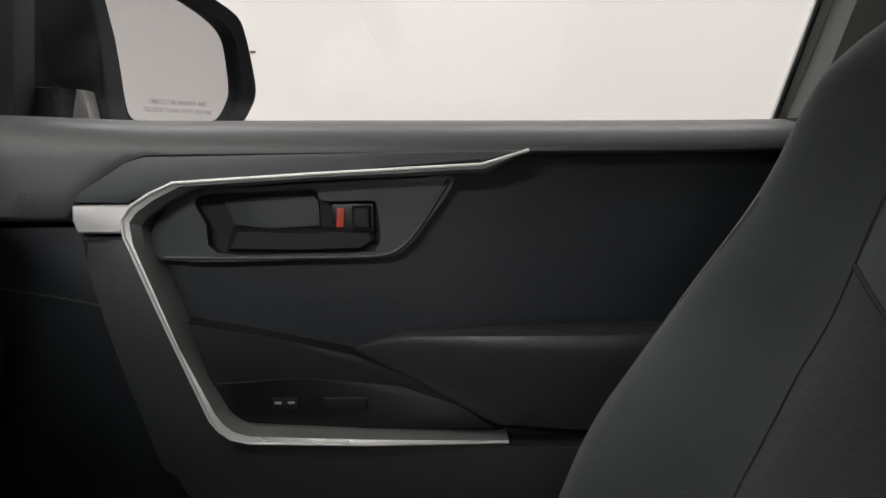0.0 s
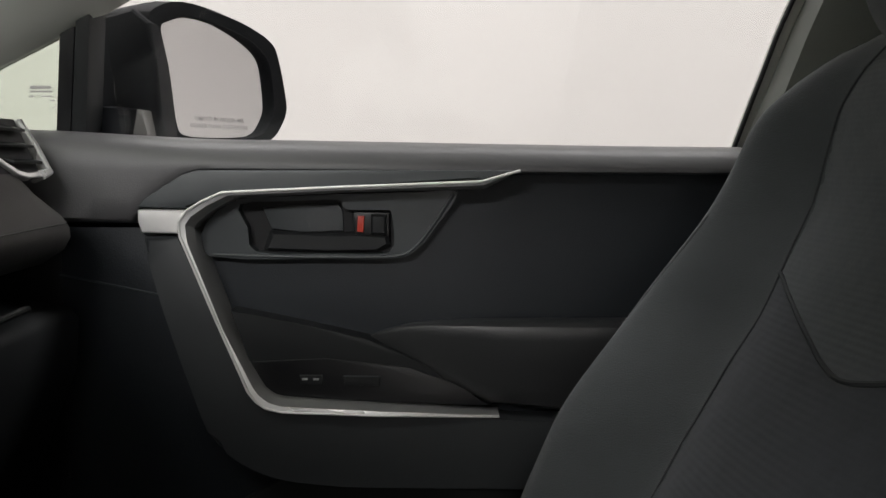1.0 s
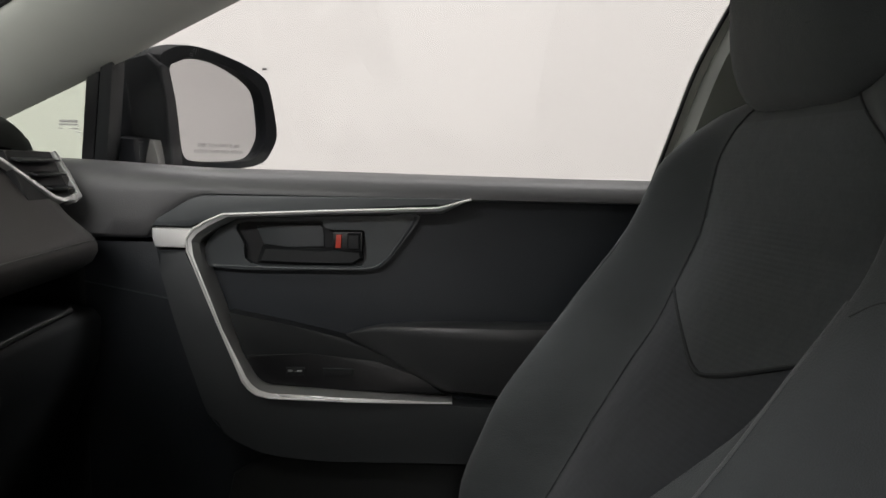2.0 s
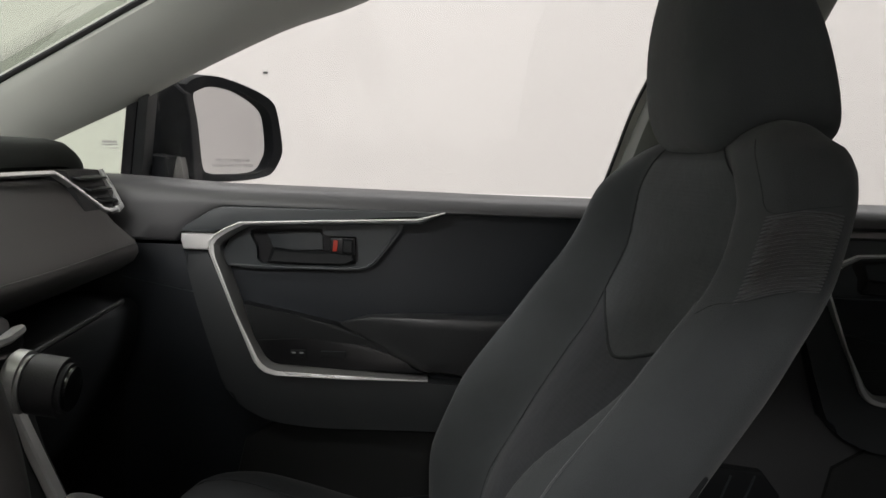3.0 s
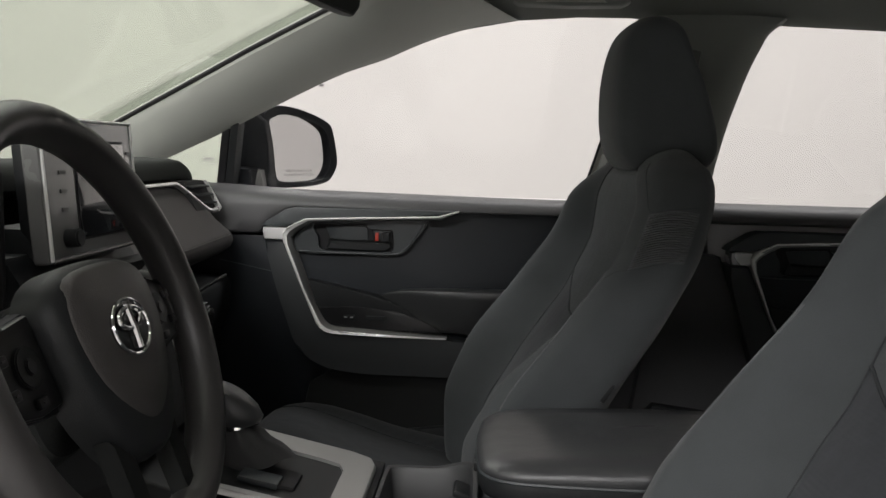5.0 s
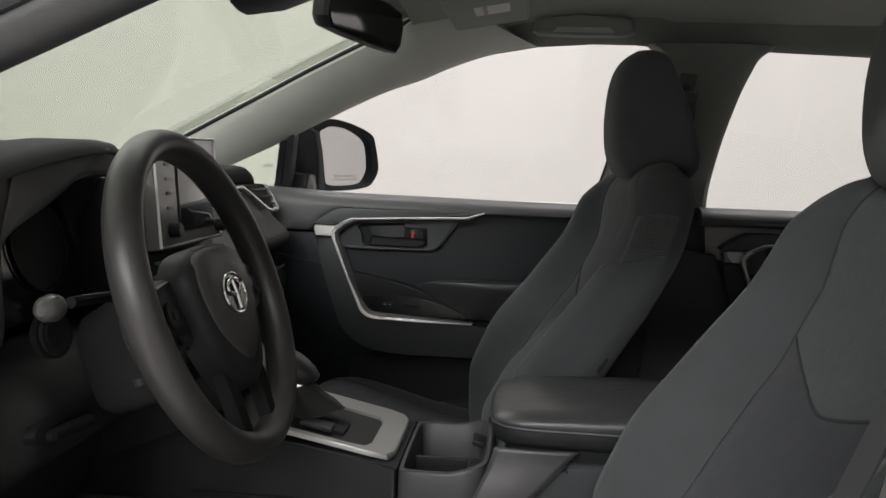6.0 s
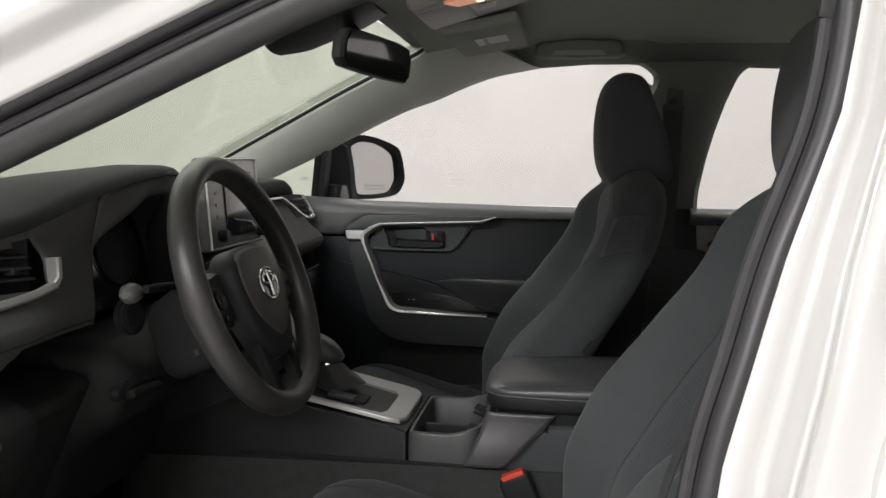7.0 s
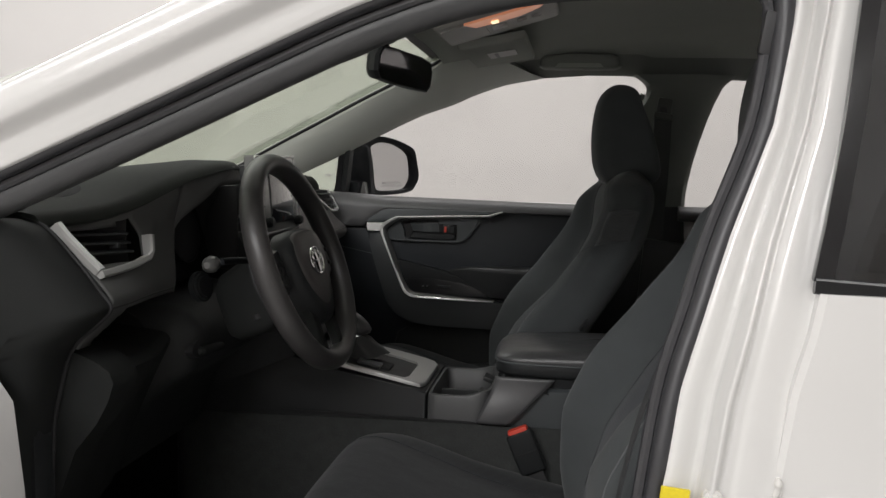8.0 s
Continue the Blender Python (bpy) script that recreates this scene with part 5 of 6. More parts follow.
for s in (-1, 1):
    arm = [(s * 0.07, 0.034, 0), (s * 0.11, 0.028, 0), (s * 0.162, 0.022, 0), (s * 0.168, -0.010, 0), (s * 0.160, -0.040, 0), (s * 0.115, -0.042, 0), (s * 0.075, -0.045, 0)]
    ob = part("spoke", wheel_plate([(p[0], p[1]) for p in arm], -0.026, -0.010, 0.003), "plastic", steering, "black side spoke")
    pod = [(s * 0.084, 0.030), (s * 0.118, 0.026), (s * 0.146, 0.016), (s * 0.152, -0.010), (s * 0.142, -0.034), (s * 0.110, -0.040), (s * 0.080, -0.038)]
    part("button_pod", wheel_plate(pod, -0.012, -0.003, 0.002), "gloss2", ob, "smooth black button pod")
    part("pod_edge", tube([wp(u, v, -0.004) for u, v in pod[1:6]], 0.0010, 6, up=tuple(WN)), "gloss2", ob, "raised edge of the button pod")
    face = pose(0, 0, 0, 0, 90 - 20.5, 0)
    part("button", disc(Matrix.Translation(wp(s * 0.112, -0.004, 0.0)) @ face, 0.015, 0.005, 0.001), "plastic", ob)
    part("button", disc(Matrix.Translation(wp(s * 0.112, -0.004, 0.0025)) @ face, 0.006, 0.003, 0.001), "gloss2", ob)
    for du, dv in ((0.025, 0.008), (0.024, -0.016), (-0.002, -0.028)):
        part("button", block(Matrix.Translation(wp(s * (0.112 + du), -0.002 + dv, 0.0)) @ pose(0, 0, 0, 0, -20.5, 0), 0.004, 0.011, 0.008, 0.0015), "gloss2", ob)
        part("button_mark", block(Matrix.Translation(wp(s * (0.112 + du), -0.002 + dv, 0.0022)) @ pose(0, 0, 0, 0, -20.5, 0), 0.001, 0.004, 0.0014, 0), "knob", ob, smooth=False)
    leg = [(s * 0.030, -0.085), (s * 0.056, -0.078), (s * 0.055, -0.12), (s * 0.050, -0.166), (s * 0.032, -0.171), (s * 0.029, -0.12)]
    lower = part("lower_spoke", wheel_plate(leg, -0.010, 0.004, 0.002), "mattblack", steering, "black lower spoke")
    part("spoke_edge", tube([wp(u, v, 0.0035) for u, v in leg[3:5]], 0.0012, 6, up=tuple(WN)), "satin", lower, "satin end of the spoke")
column = thing("steering_column", (0.42, -0.385, 0.86), "black steering column cover with two stalks", "steering column")
rings = []
for w, ru, rv, dv in ((-0.150, 0.040, 0.045, -0.040), (-0.135, 0.052, 0.058, -0.036), (-0.08, 0.060, 0.066, -0.030), (-0.045, 0.058, 0.062, -0.022), (-0.030, 0.044, 0.046, -0.016)):
    rings.append([wp(ru * math.copysign(abs(math.cos(a)) ** 0.42, math.cos(a)), dv + rv * math.copysign(abs(math.sin(a)) ** 0.42, math.sin(a)), w) for a in np.linspace(0, 2 * math.pi, 28, endpoint=False)])
part("shroud", loft(rings), "mattblack", column, "black column shroud")
part("column_hole", disc(Matrix.Translation(wp(-0.056, -0.062, -0.085)) @ pose(0, 0, 0, 0, -20, 0), 0.007, 0.008), "void", column)
ls = part("stalk", tube([(0.490, -0.455, 0.985), (0.488, -0.50, 0.990), (0.485, -0.545, 0.993)], 0.0055, 10, up=(1, 0, 0)), "mirrorcase", column, "light stalk with grey knob")
part("stalk_knob", loft([[(0.484 + 0.52 * r * math.cos(a), y, 0.993 + 0.52 * r * math.sin(a)) for a in np.linspace(0, 2 * math.pi, 20, endpoint=False)] for y, r in ((-0.564, 0.015), (-0.568, 0.021), (-0.576, 0.0245), (-0.584, 0.023), (-0.590, 0.017), (-0.593, 0.009))]), "knob", ls, "grey stalk knob")
rs = part("stalk", tube([(0.495, -0.315, 0.985), (0.505, -0.27, 0.984), (0.515, -0.24, 0.984)], 0.008, 10, up=(1, 0, 0)), "plastic", column, "wiper stalk with banded knob")
part("stalk_band", loft([[(0.516 + r * math.cos(a), y, 0.984 + r * math.sin(a)) for a in np.linspace(0, 2 * math.pi, 20, endpoint=False)] for y, r in ((-0.245, 0.012), (-0.242, 0.015), (-0.236, 0.015), (-0.233, 0.013))]), "knob", rs, "grey band")
part("stalk_knob", loft([[(0.518 + r * math.cos(a), y, 0.984 + r * math.sin(a)) for a in np.linspace(0, 2 * math.pi, 20, endpoint=False)] for y, r in ((-0.234, 0.013), (-0.225, 0.0165), (-0.205, 0.0165), (-0.195, 0.014), (-0.192, 0.008))]), "plastic", rs, "black stalk knob")

# ---- centre console ----
console = thing("centre_console", (0.8, 0, 0.38), "black centre console with silver trim, shifter and cup holders", "console")
bodyp = [(0.20, 0.70), (0.42, 0.76), (0.56, 0.722), (0.70, 0.697), (0.7314, 0.690), (0.7314, 0.40), (0.20, 0.40)]
part("front_body", prism(bodyp, -0.118, 0.118, 0.006, 3), "plastic", console, "black console side")
part("mid_body", prism([(0.731, 0.40), (0.731, 0.600), (0.858, 0.600), (0.864, 0.676), (0.88, 0.690), (0.95, 0.700), (0.972, 0.714), (1.25, 0.718), (1.25, 0.40)], -0.122, 0.122, 0.012, 3), "doorgrey", console, "charcoal console body")
rows = []
for i in range(17):
    v = i / 16
    zz = 0.735 - 0.092 * v
    x_l, x_r = interp(zz, (0.643, 0.70, 0.75), (0.834, 0.860, 0.876)), interp(zz, (0.643, 0.650, 0.716, 0.75), (0.893, 0.905, 0.970, 1.0))
    rows.append([(x_l + (x_r - x_l) * k / 10, -0.1255 - 0.012 * step(0.10, 0.85, v) - 0.003 * math.sin(math.pi * k / 10), zz) for k in range(11)])
part("side_flare", loft(rows, closed=False), "satin", console, "satin charcoal armrest support", solid=0.006)
part("flare_joint", tube([(r_[-1][0] + 0.001, r_[-1][1] - 0.0028, r_[-1][2]) for r_ in rows[3:]], 0.0012, 6), "void", console)
part("tunnel_carpet", prism([(0.22, 0.40), (0.22, 0.622), (0.46, 0.6275), (0.73, 0.6345), (1.02, 0.637), (1.02, 0.40)], -0.128, -0.112, 0.003, 2), "tunnelcarpet", console, "dark grey carpet along the console foot")
part("base_seam", block(pose(0.66, -0.1235, 0.6375), 0.46, 0.006, 0.003, 0.001), "void", console)


def plate_z(x):
    return interp(x, (0.42, 0.56, 0.70, 0.72), (0.765, 0.733, 0.704, 0.699))


po = [(0.527, -0.106), (0.56, -0.106), (0.69, -0.104), (0.715, -0.098), (0.724, -0.075), (0.724, 0.075), (0.715, 0.098), (0.69, 0.104), (0.56, 0.106), (0.50, 0.106)]
pi = [(0.532, -0.094), (0.56, -0.094), (0.655, -0.092), (0.680, -0.088), (0.687, -0.070), (0.687, 0.03), (0.679, 0.048), (0.655, 0.052), (0.56, 0.056), (0.505, 0.058)]
rings = [[(x, y, plate_z(x) - 0.005) for x, y in po], [(x, y, plate_z(x)) for x, y in po], [(x + (0.56 - x) * 0.012, y * 0.985, plate_z(x) + 0.003) for x, y in po], [(x, y, plate_z(x) + 0.003) for x, y in pi], [(x, y, plate_z(x) - 0.008) for x, y in pi]]
part("silver_plate", loft(rings, caps=False), "silverpaint", console, "satin silver shifter surround", angle=30)
part("shifter_panel", loft([[(x, y, plate_z(x) - d) for x, y in pi] for d in (0.012, 0.002)]), "plastic", console, "black shifter panel", smooth=False)
part("shift_well", block(pose(0.615, -0.035, plate_z(0.615) - 0.001, 0, 11, 0), 0.055, 0.05, 0.008, 0.003), "void", console)
part("shift_button", block(pose(0.600, -0.055, plate_z(0.60) + 0.003, 0, 11, 0), 0.05, 0.03, 0.008, 0.003), "doorgrey", console)
shifter = part("shifter", loft([[(x + rx * (1 + 0.07 * math.sin(7 * a + 90 * z)) * math.cos(a), y + ry * (1 + 0.07 * math.sin(7 * a + 90 * z)) * math.sin(a), z + 0.25 * rx * math.cos(a)) for a in np.linspace(0, 2 * math.pi, 48, endpoint=False)] for x, y, z, rx, ry in ((0.575, -0.005, 0.728, 0.055, 0.036), (0.572, -0.005, 0.742, 0.042, 0.030), (0.567, -0.005, 0.755, 0.030, 0.024), (0.563, -0.005, 0.765, 0.026, 0.022), (0.560, -0.005, 0.776, 0.015, 0.014))]), "rubber", console, "black leather shifter boot")
part("shifter_collar", disc(pose(0.558, -0.005, 0.776, 0, -10, 0), 0.017, 0.006, 0.001), "chrome", shifter)
part("shift_knob", loft([[(x + rx * math.cos(a), -0.005 + ry * math.sin(a), z - k * rx * math.cos(a)) for a in np.linspace(0, 2 * math.pi, 24, endpoint=False)] for x, z, rx, ry, k in ((0.558, 0.777, 0.019, 0.016, 0.0), (0.558, 0.784, 0.028, 0.021, 0.1), (0.557, 0.797, 0.033, 0.024, 0.25), (0.553, 0.812, 0.031, 0.024, 0.4), (0.548, 0.822, 0.024, 0.020, 0.45), (0.545, 0.826, 0.012, 0.011, 0.45))]), "leather", shifter, "black shift knob")
# cup holder box with a rounded rim
bo = [(p.x, p.y) for p in smooth_path([(0.733, -0.100, 0), (0.742, -0.119, 0), (0.79, -0.121, 0), (0.838, -0.119, 0), (0.860, -0.098, 0), (0.864, -0.02, 0), (0.860, 0.095, 0), (0.838, 0.118, 0), (0.79, 0.12, 0), (0.742, 0.118, 0), (0.733, 0.098, 0), (0.732, 0.0, 0)], 4, True)]


def cup_z(x, y):
    return 0.688 + 0.012 * step(0.80, 0.86, x)


def inset(pts, k, cx=0.797, cy=-0.002):
    return [(cx + (x - cx) * k, cy + (y - cy) * k) for x, y in pts]


rings = [[(x, y, 0.58) for x, y in bo], [(x, y, cup_z(x, y) - 0.004) for x, y in bo], [(x, y, cup_z(x, y)) for x, y in inset(bo, 0.98)], [(x, y, cup_z(x, y)) for x, y in inset(bo, 0.90)], [(x, y, cup_z(x, y) - 0.006) for x, y in inset(bo, 0.87)], [(x, y, 0.625) for x, y in inset(bo, 0.80)]]
cups = part("cup_holder", loft(rings, caps=False), "panelgrey", console, "black two-cup holder", angle=40)
part("cup_floor", loft([[(x, y, z) for x, y in inset(bo, 0.82)] for z in (0.618, 0.627)]), "plastic", cups, smooth=False)
part("cup_divider", block(pose(0.795, -0.002, 0.648), 0.10, 0.008, 0.045, 0.003), "plastic", cups)
part("cup_tab", block(pose(0.842, 0.03, 0.690, 0, 20, 0), 0.022, 0.04, 0.010, 0.004), "plastic", cups)
part("cup_tab", block(pose(0.842, -0.07, 0.684, 0, 20, 0), 0.022, 0.04, 0.010, 0.004), "plastic", cups)
# armrest box and lid
rings = []
for z, k in ((0.700, 0.97), (0.722, 1.0), (0.733, 1.0)):
    rings.append([(1.06 + sx * k, sy * k, z) for sx, sy in ((-0.175, -0.085), (-0.150, -0.112), (0.16, -0.112), (0.185, -0.09), (0.185, 0.09), (0.16, 0.112), (-0.150, 0.112), (-0.175, 0.085))])
part("box_rim", loft(rings), "plastic", console, "black storage box rim")
lid_o = smooth_path([(-0.198, -0.060, 0), (-0.190, -0.095, 0), (-0.150, -0.118, 0), (0.0, -0.122, 0), (0.16, -0.120, 0), (0.19, -0.09, 0), (0.19, 0.09, 0), (0.16, 0.120, 0), (0.0, 0.122, 0), (-0.150, 0.118, 0), (-0.190, 0.095, 0), (-0.198, 0.060, 0), (-0.201, 0.0, 0)], 3, True)
rings = []
for z, k in ((0.734, 0.95), (0.736, 0.985), (0.742, 1.0), (0.756, 1.0), (0.760, 0.993)):
    rings.append([(1.062 + p.x * k, p.y * k, z) for p in lid_o])
lid = part("armrest_lid", loft(rings), "plastic", console, "black armrest lid base", angle=50)
rings = []
for z, k in ((0.760, 0.990), (0.763, 1.004), (0.772, 1.0), (0.780, 0.965), (0.786, 0.88), (0.789, 0.6), (0.790, 0.2)):
    rings.append([(1.062 + p.x * k, p.y * k, z - 0.006 * step(0.05, -0.2, p.x) * step(0.76, 0.78, z)) for p in lid_o])
part("lid_cushion", loft(rings), "leather", lid, "padded black leather top", angle=60)
part("lid_piping", tube([(1.062 + p.x * 1.002, p.y * 1.002, 0.7605) for p in lid_o], 0.0022, 6, closed=True), "doorgrey", lid)
part("lid_latch", block(pose(0.862, 0.0, 0.742), 0.010, 0.045, 0.012, 0.003), "plastic", lid)
buckle = thing("seat_belt_buckle", (0.95, -0.15, 0.50), "black seat belt buckle with a red release button", "seat belt buckle")
BK = pose(0.936, -0.148, 0.596, 0, -24, 0)
part("buckle_body", block(BK, 0.052, 0.026, 0.085, 0.007, 3), "plastic", buckle)
part("release_button", block(BK @ pose(0, 0, 0.041), 0.040, 0.020, 0.018, 0.005), "red", buckle, "red release button")
part("buckle_slot", block(BK @ pose(0, -0.0135, 0.0), 0.046, 0.002, 0.003, 0), "void", buckle)
part("buckle_strap", block(BK @ pose(0, 0, -0.075), 0.035, 0.010, 0.09, 0.003), "rubber", buckle)

# ---- front seats ----
SZ = (0.48, 0.58, 0.69, 0.79, 0.88, 0.98, 1.06, 1.09, 1.112, 1.126, 1.136, 1.142)
SF = (0.830, 0.806, 0.803, 0.846, 0.914, 0.988, 1.026, 1.045, 1.062, 1.080, 1.105, 1.13)
SB = (0.96, 0.985, 1.02, 1.072, 1.126, 1.174, 1.190, 1.189, 1.183, 1.172, 1.158, 1.14)
SW = (0.232, 0.245, 0.252, 0.260, 0.264, 0.266, 0.262, 0.254, 0.240, 0.218, 0.180, 0.11)
SR = (0.010, 0.04, 0.075, 0.098, 0.104, 0.082, 0.046, 0.024, 0.010, 0.004, 0.0, 0.0)
SC = (0.32, 0.33, 0.36, 0.46, 0.63, 0.68, 0.57, 0.51, 0.47, 0.45, 0.45, 0.45)
SY = 0.366


def soft(z, table):
    """Smoothed look-up along the backrest."""
    return sum(interp(z + d, SZ, table) * w for d, w in ((-min(0.02, 1.142 - z), 0.25), (0, 0.5), (min(0.02, 1.142 - z), 0.25)))


def back_point(a, z, off=0.0):
    """The backrest's surface: angle a round it (0 outboard, -90 degrees front), height z."""
    c, s = math.cos(a), math.sin(a)
    f, b, w = soft(z, SF), soft(z, SB), soft(z, SW) * 0.955
    m = f + 0.55 * (b - f)
    yn = math.copysign(abs(c) ** 0.55, c)
    if s < 0:
        f += 0.007 - 0.15 * yn * w * step(1.13, 1.05, z)
        x = m - (m - f + off) * abs(s) ** 0.36
        crease = soft(z, SC)
        x += soft(z, SR) * (1 - step(crease - 0.02, min(0.90, crease + 0.27), abs(yn)))
        x -= 0.006 * math.cos(min(1, abs(yn) / crease) * math.pi / 2) * step(0.60, 0.75, z) * (1 - step(1.04, 1.10, z))
    else:
        x = m + (b - m + off) * abs(s) ** 0.55
    return Vector((x, SY + yn * (w + off), z))


def front_point(yn, z, off=0.0012):
    c = math.copysign(abs(yn) ** (1 / 0.55), yn)
    p = back_point(-math.acos(max(-1, min(1, c))), z)
    return p - Vector((off, 0, 0))


def side_point(fr, z, s, off=0.0):
    """On the side of the backrest: fr runs from -1 at the back to 1 at the front; s is -1 inboard, 1 outboard."""
    d = math.asin(abs(fr) ** (1 / 0.36)) if fr > 0 else -math.asin(abs(fr) ** (1 / 0.55))
    return back_point((math.pi + d) if s < 0 and fr <= 0 else (-(math.pi - d) if s < 0 else -d), z, off)


seat = thing("front_seat", (0.85, SY, 0.42), "dark grey cloth front passenger seat with ribbed shoulder panel", "car seat", "front seats")
zs = list(np.linspace(0.48, 1.05, 44)) + list(np.linspace(1.06, 1.12, 9)) + [1.125, 1.130, 1.134, 1.137, 1.140, 1.1415]
ang = sorted(set(round(v, 6) for v in [2 * math.pi * i / 144 for i in range(144)] + [radians(d) for d in (-1.2, -0.3, 0.6, 2.5, 177.5, 179.4, 180.3, 181.2, 182.5, 357.5)]))
rings = [[back_point(v, z) for v in ang] for z in zs]
back = part("backrest", loft(rings), "fabric", seat, "dark grey cloth backrest", angle=75)


def seam(pts, parent, r=0.0011):
    path = smooth_path([(u, z, 0) for u, z in pts], 8)
    return part("seam", tube([front_point(p.x, p.y) for p in path], r, 6, up=(1, 0, 0.2)), "seam", parent)


def yoke(u):
    """Height of the curved seam across the backrest, between the upper and the lower insert."""
    return 0.853 + 0.066 * math.sqrt(u * u + 0.04)


rows = []
for i in range(44):
    row = []
    for k in range(29):
        u = 2 * k / 28 - 1
        lo = yoke(u)
        z = lo + (1.098 - lo) * i / 43
        row.append(front_point(soft(z, SC) * u, z, 0.0012 * min(1, k / 1.5, (28 - k) / 1.5, (43 - i) / 2)))
    rows.append(row)
part("insert", loft(rows, closed=False), "insert", back, "ribbed dark cloth centre insert", angle=80)
rows = []
for i in range(34):
    row = []
    for k in range(29):
        u = 2 * k / 28 - 1
        hi = yoke(u) - 0.003
        z = 0.56 + (hi - 0.56) * i / 33
        row.append(front_point(soft(z, SC) * u, z, 0.0012 * min(1, k / 1.5, (28 - k) / 1.5)))
    rows.append(row)
part("insert", loft(rows, closed=False), "lowerinsert", back, "finely ribbed black cloth lower insert", angle=80)
seam([(soft(yoke(u), SC) * u, yoke(u)) for u in (1.0, 0.8, 0.6, 0.4, 0.2, 0.0, -0.2, -0.4, -0.6, -0.8, -1.0)], back, 0.0022)
for s in (-1, 1):
    seam([(s * soft(z, SC), z) for z in (1.112, 1.05, 0.98, 0.92, 0.86, 0.80, 0.74, 0.66, 0.58)], back, 0.0010)
    path = [front_point(s * (0.90 - 0.03 * step(0.85, 0.97, z)), z, 0.0) for z in np.linspace(0.58, 0.968, 30)]
    part("piping", tube(path, 0.0016, 6, up=(1, 0, 0.2)), "rib", back, "raised seam along the bolster edge")
# ribbed shoulder panels, with the seams of the shoulder cap above and the bolster below
for s in (1, -1):
    rows = []
    for i in range(137):
        v = i / 136
        row = []
        for k in range(25):
            u = k / 24
            lo, hi = 0.975 + 0.016 * (1 - u), 1.055 + 0.005 * (1 - u)
            fr = -0.50 + u * (1.07 + 0.13 * v)
            z = lo + (hi - lo) * v - 0.006 * (u - 0.55) ** 2 * 4
            edge = min(1, min(u, 1 - u) / 0.14, min(v, 1 - v) / 0.07)
            row.append(side_point(fr, z, s, -0.0006 + 0.0026 * edge + 0.0019 * edge * math.sin(2 * math.pi * i / 6)))
        rows.append(row)
    part("ribbed_panel", loft(rows, closed=False), "rib", back, "ribbed grey mesh side panel", angle=80)
    cap_line = smooth_path([(0.86, 1.118, 0), (0.82, 1.098, 0), (0.77, 1.072, 0), (0.72, 1.058, 0), (0.60, 1.053, 0), (0.30, 1.055, 0), (0.0, 1.058, 0), (-0.4, 1.061, 0)], 4)
    fold_line = smooth_path([(0.80, 0.960, 0), (0.74, 0.969, 0), (0.64, 0.973, 0), (0.40, 0.976, 0), (0.0, 0.983, 0), (-0.4, 0.990, 0)], 4)
    for line in (cap_line, fold_line):
        part("seam", tube([side_point(p.x, p.y, s, 0.0002) for p in line], 0.0005, 6), "seam", back)
# headrest
hp = smooth_path([(1.066, 0, 1.112), (1.047, 0, 1.150), (1.041, 0, 1.210), (1.045, 0, 1.270), (1.057, 0, 1.312), (1.080, 0, 1.334), (1.110, 0, 1.337), (1.135, 0, 1.322), (1.152, 0, 1.280), (1.174, 0, 1.225), (1.190, 0, 1.170), (1.194, 0, 1.130), (1.180, 0, 1.110), (1.150, 0, 1.104), (1.10, 0, 1.104)], 4, True)
hc = Vector((1.115, 0, 1.215))
rings = []
for y, k in ((-0.131, 0.50), (-0.130, 0.68), (-0.126, 0.82), (-0.117, 0.92), (-0.102, 0.975), (-0.075, 1.0), (-0.04, 1.0), (0, 1.0), (0.04, 1.0), (0.075, 1.0), (0.102, 0.975), (0.117, 0.92), (0.126, 0.82), (0.130, 0.68), (0.131, 0.50)):
    rings.append([(hc.x + (p.x - hc.x) * k + 0.012 * (y / 0.13) ** 2, SY + y * (1 - 0.10 * step(1.22, 1.34, p.z)), hc.z + (p.z - hc.z) * k) for p in hp])
head = part("headrest", loft(rings), "fabric", seat, "dark cloth headrest", angle=75)
hs_path = []
for i in range(25):
    y = -0.100 + 0.120 * i / 24
    hs_path.append((1.0455 + 0.012 * (y / 0.13) ** 2 + 0.02 * step(0.085, 0.135, abs(y)), SY + y, 1.166))
part("seam", tube(hs_path, 0.0008, 6), "seam", head)
for y in (-0.05, 0.05):
    part("headrest_post", tube([(1.13, SY + y, 1.08), (1.13, SY + y, 1.12)], 0.006, 10, up=(1, 0, 0)), "chrome", head)
# cushion
CX = (0.425, 0.435, 0.455, 0.49, 0.55, 0.62, 0.70, 0.78, 0.86, 0.93)
CT = (0.555, 0.598, 0.630, 0.651, 0.655, 0.634, 0.606, 0.588, 0.572, 0.560)
CW = (0.215, 0.235, 0.247, 0.256, 0.262, 0.264, 0.263, 0.260, 0.255, 0.250)
rings = []
for x in np.linspace(0.425, 0.93, 34):
    ct = sum(interp(x + d, CX, CT) for d in (-0.02, 0, 0.02)) / 3
    cw = interp(x, CX, CW)
    ring = []
    for i in range(56):
        a = 2 * math.pi * i / 56
        c, s = math.cos(a), math.sin(a)
        yn = math.copysign(abs(c) ** 0.5, c)
        if s >= 0:
            z = 0.50 + (ct - 0.50) * abs(s) ** 0.5 - 0.022 * (1 - step(0.5, 0.9, abs(yn))) * step(0.44, 0.60, x)
        else:
            z = 0.50 - 0.05 * abs(s) ** 0.5
        ring.append((x, SY + yn * cw, z))
    rings.append(ring)
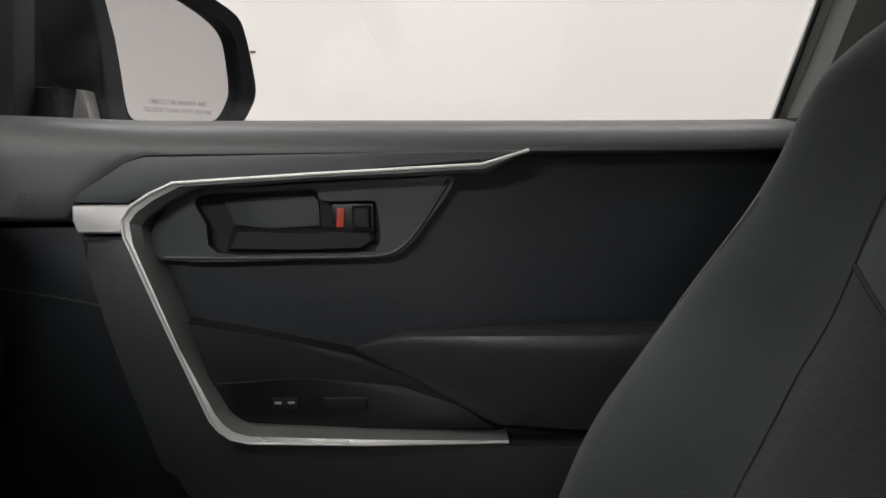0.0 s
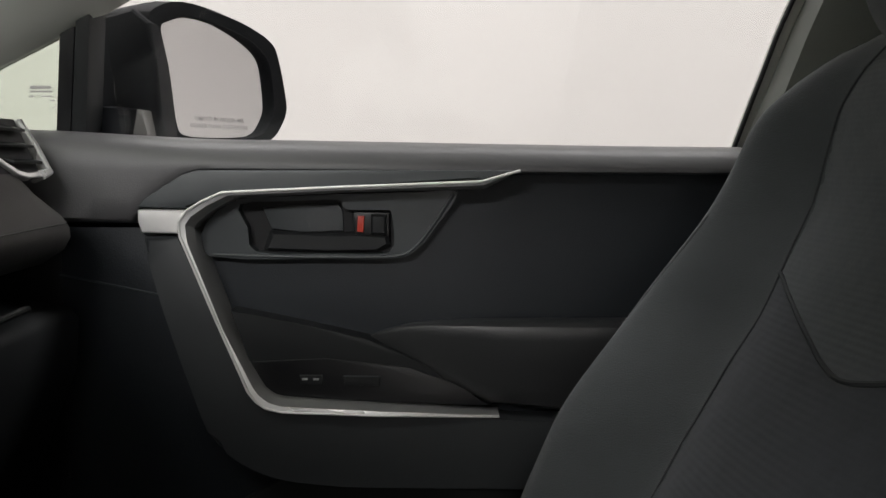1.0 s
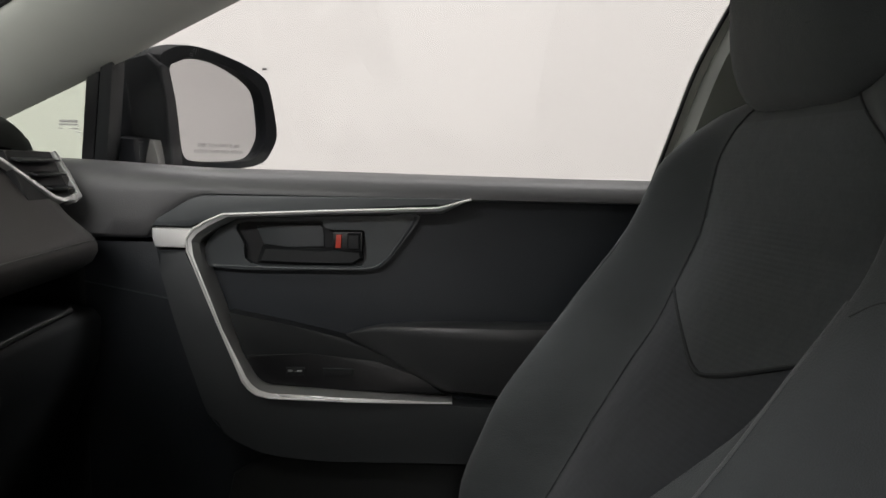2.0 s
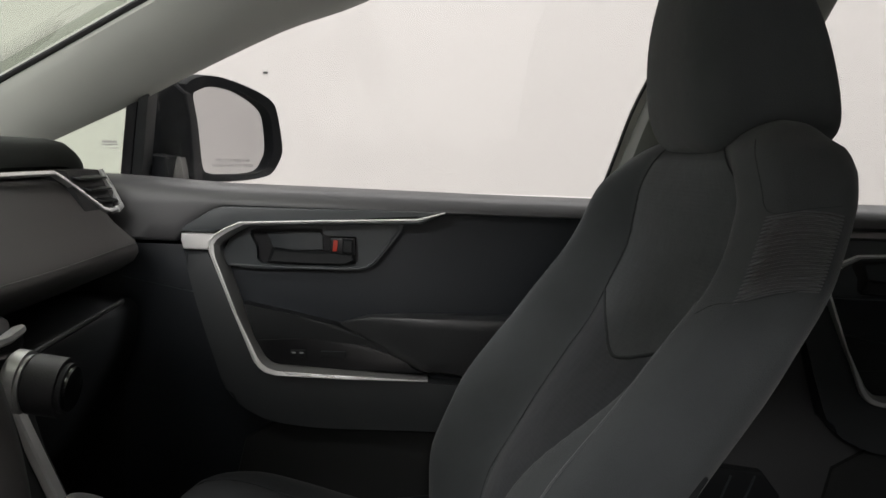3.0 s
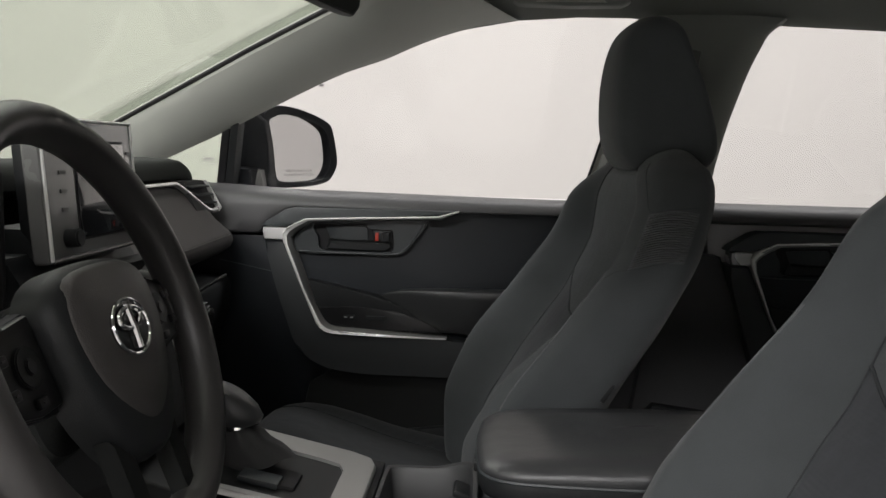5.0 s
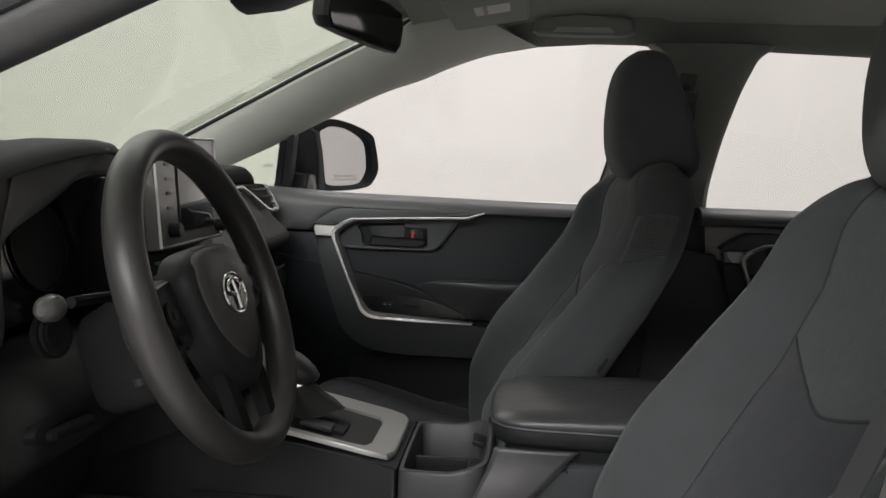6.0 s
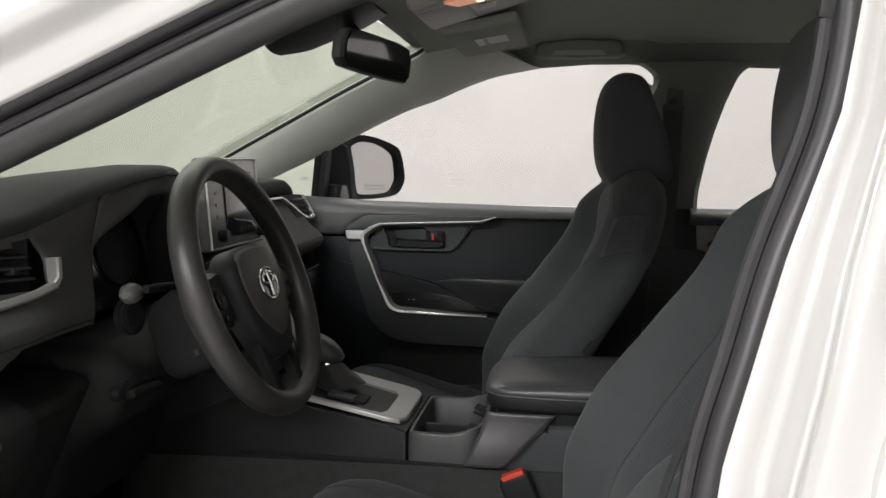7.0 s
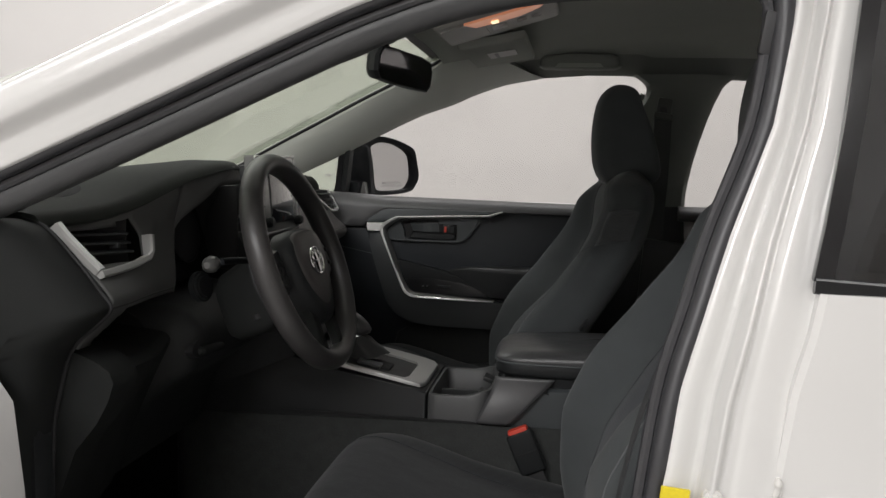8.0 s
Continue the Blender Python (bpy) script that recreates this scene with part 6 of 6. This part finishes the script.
cush = part("cushion", loft(rings), "cushioncloth", seat, "dark grey cloth seat cushion, darkened for the shade it lies in", angle=75)
for s in (-1, 1):
    path = []
    for x in np.linspace(0.46, 0.88, 18):
        ct = sum(interp(x + d, CX, CT) for d in (-0.02, 0, 0.02)) / 3
        yn = 0.60
        s4 = (1 - yn ** 4) ** 0.25
        path.append((x, SY + s * yn * interp(x, CX, CW), 0.50 + (ct - 0.50) * s4 - 0.022 * (1 - step(0.5, 0.9, yn)) * step(0.44, 0.60, x) + 0.0015))
    part("seam", tube(path, 0.0010, 6), "seam", cush)
part("seat_base", block(pose(0.70, SY, 0.425), 0.46, 0.44, 0.07, 0.02), "plastic", seat, "black seat base")
for s in (-1, 1):
    part("seat_rail", block(pose(0.72, SY + s * 0.19, 0.380), 0.62, 0.04, 0.046, 0.004), "rubber", seat)
part("side_cover", block(pose(0.86, SY + 0.262, 0.54, 0, -8, 0), 0.30, 0.022, 0.10, 0.009), "plastic", seat, "black hinge cover")
part("side_cover", block(pose(0.86, SY - 0.262, 0.54, 0, -8, 0), 0.30, 0.022, 0.10, 0.009), "plastic", seat, "black hinge cover")
part("recline_lever", block(pose(1.036, SY - 0.235, 0.80, 0, 30, 0), 0.012, 0.008, 0.03, 0.003), "plastic", seat)
driver = copy_thing(seat, Matrix.Translation((1.052, -0.374, 0.436)) @ pose(0, 0, 0, 0, 1.5, 0))
tagged(driver, "dark grey cloth driver's seat, slid further back")
for piece in driver.children:
    if piece.name.startswith("cushion"):
        piece.location.z -= 0.040
        piece.location.x -= 0.062
# rear bench, mostly hidden
bench = thing("rear_bench", (1.95, 0, 0.42), "dark grey cloth rear bench seat", "car seat")
part("cushion", run([(1.62, 0.44), (1.60, 0.62), (1.63, 0.68), (1.70, 0.69), (2.08, 0.63), (2.12, 0.44)], -0.66, 0.66, 8), "fabric", bench, angle=50)
part("backrest", run([(2.06, 0.62), (2.05, 0.72), (2.22, 1.12), (2.27, 1.15), (2.33, 1.12), (2.22, 0.60)], -0.66, 0.66, 8), "fabric", bench, angle=50)
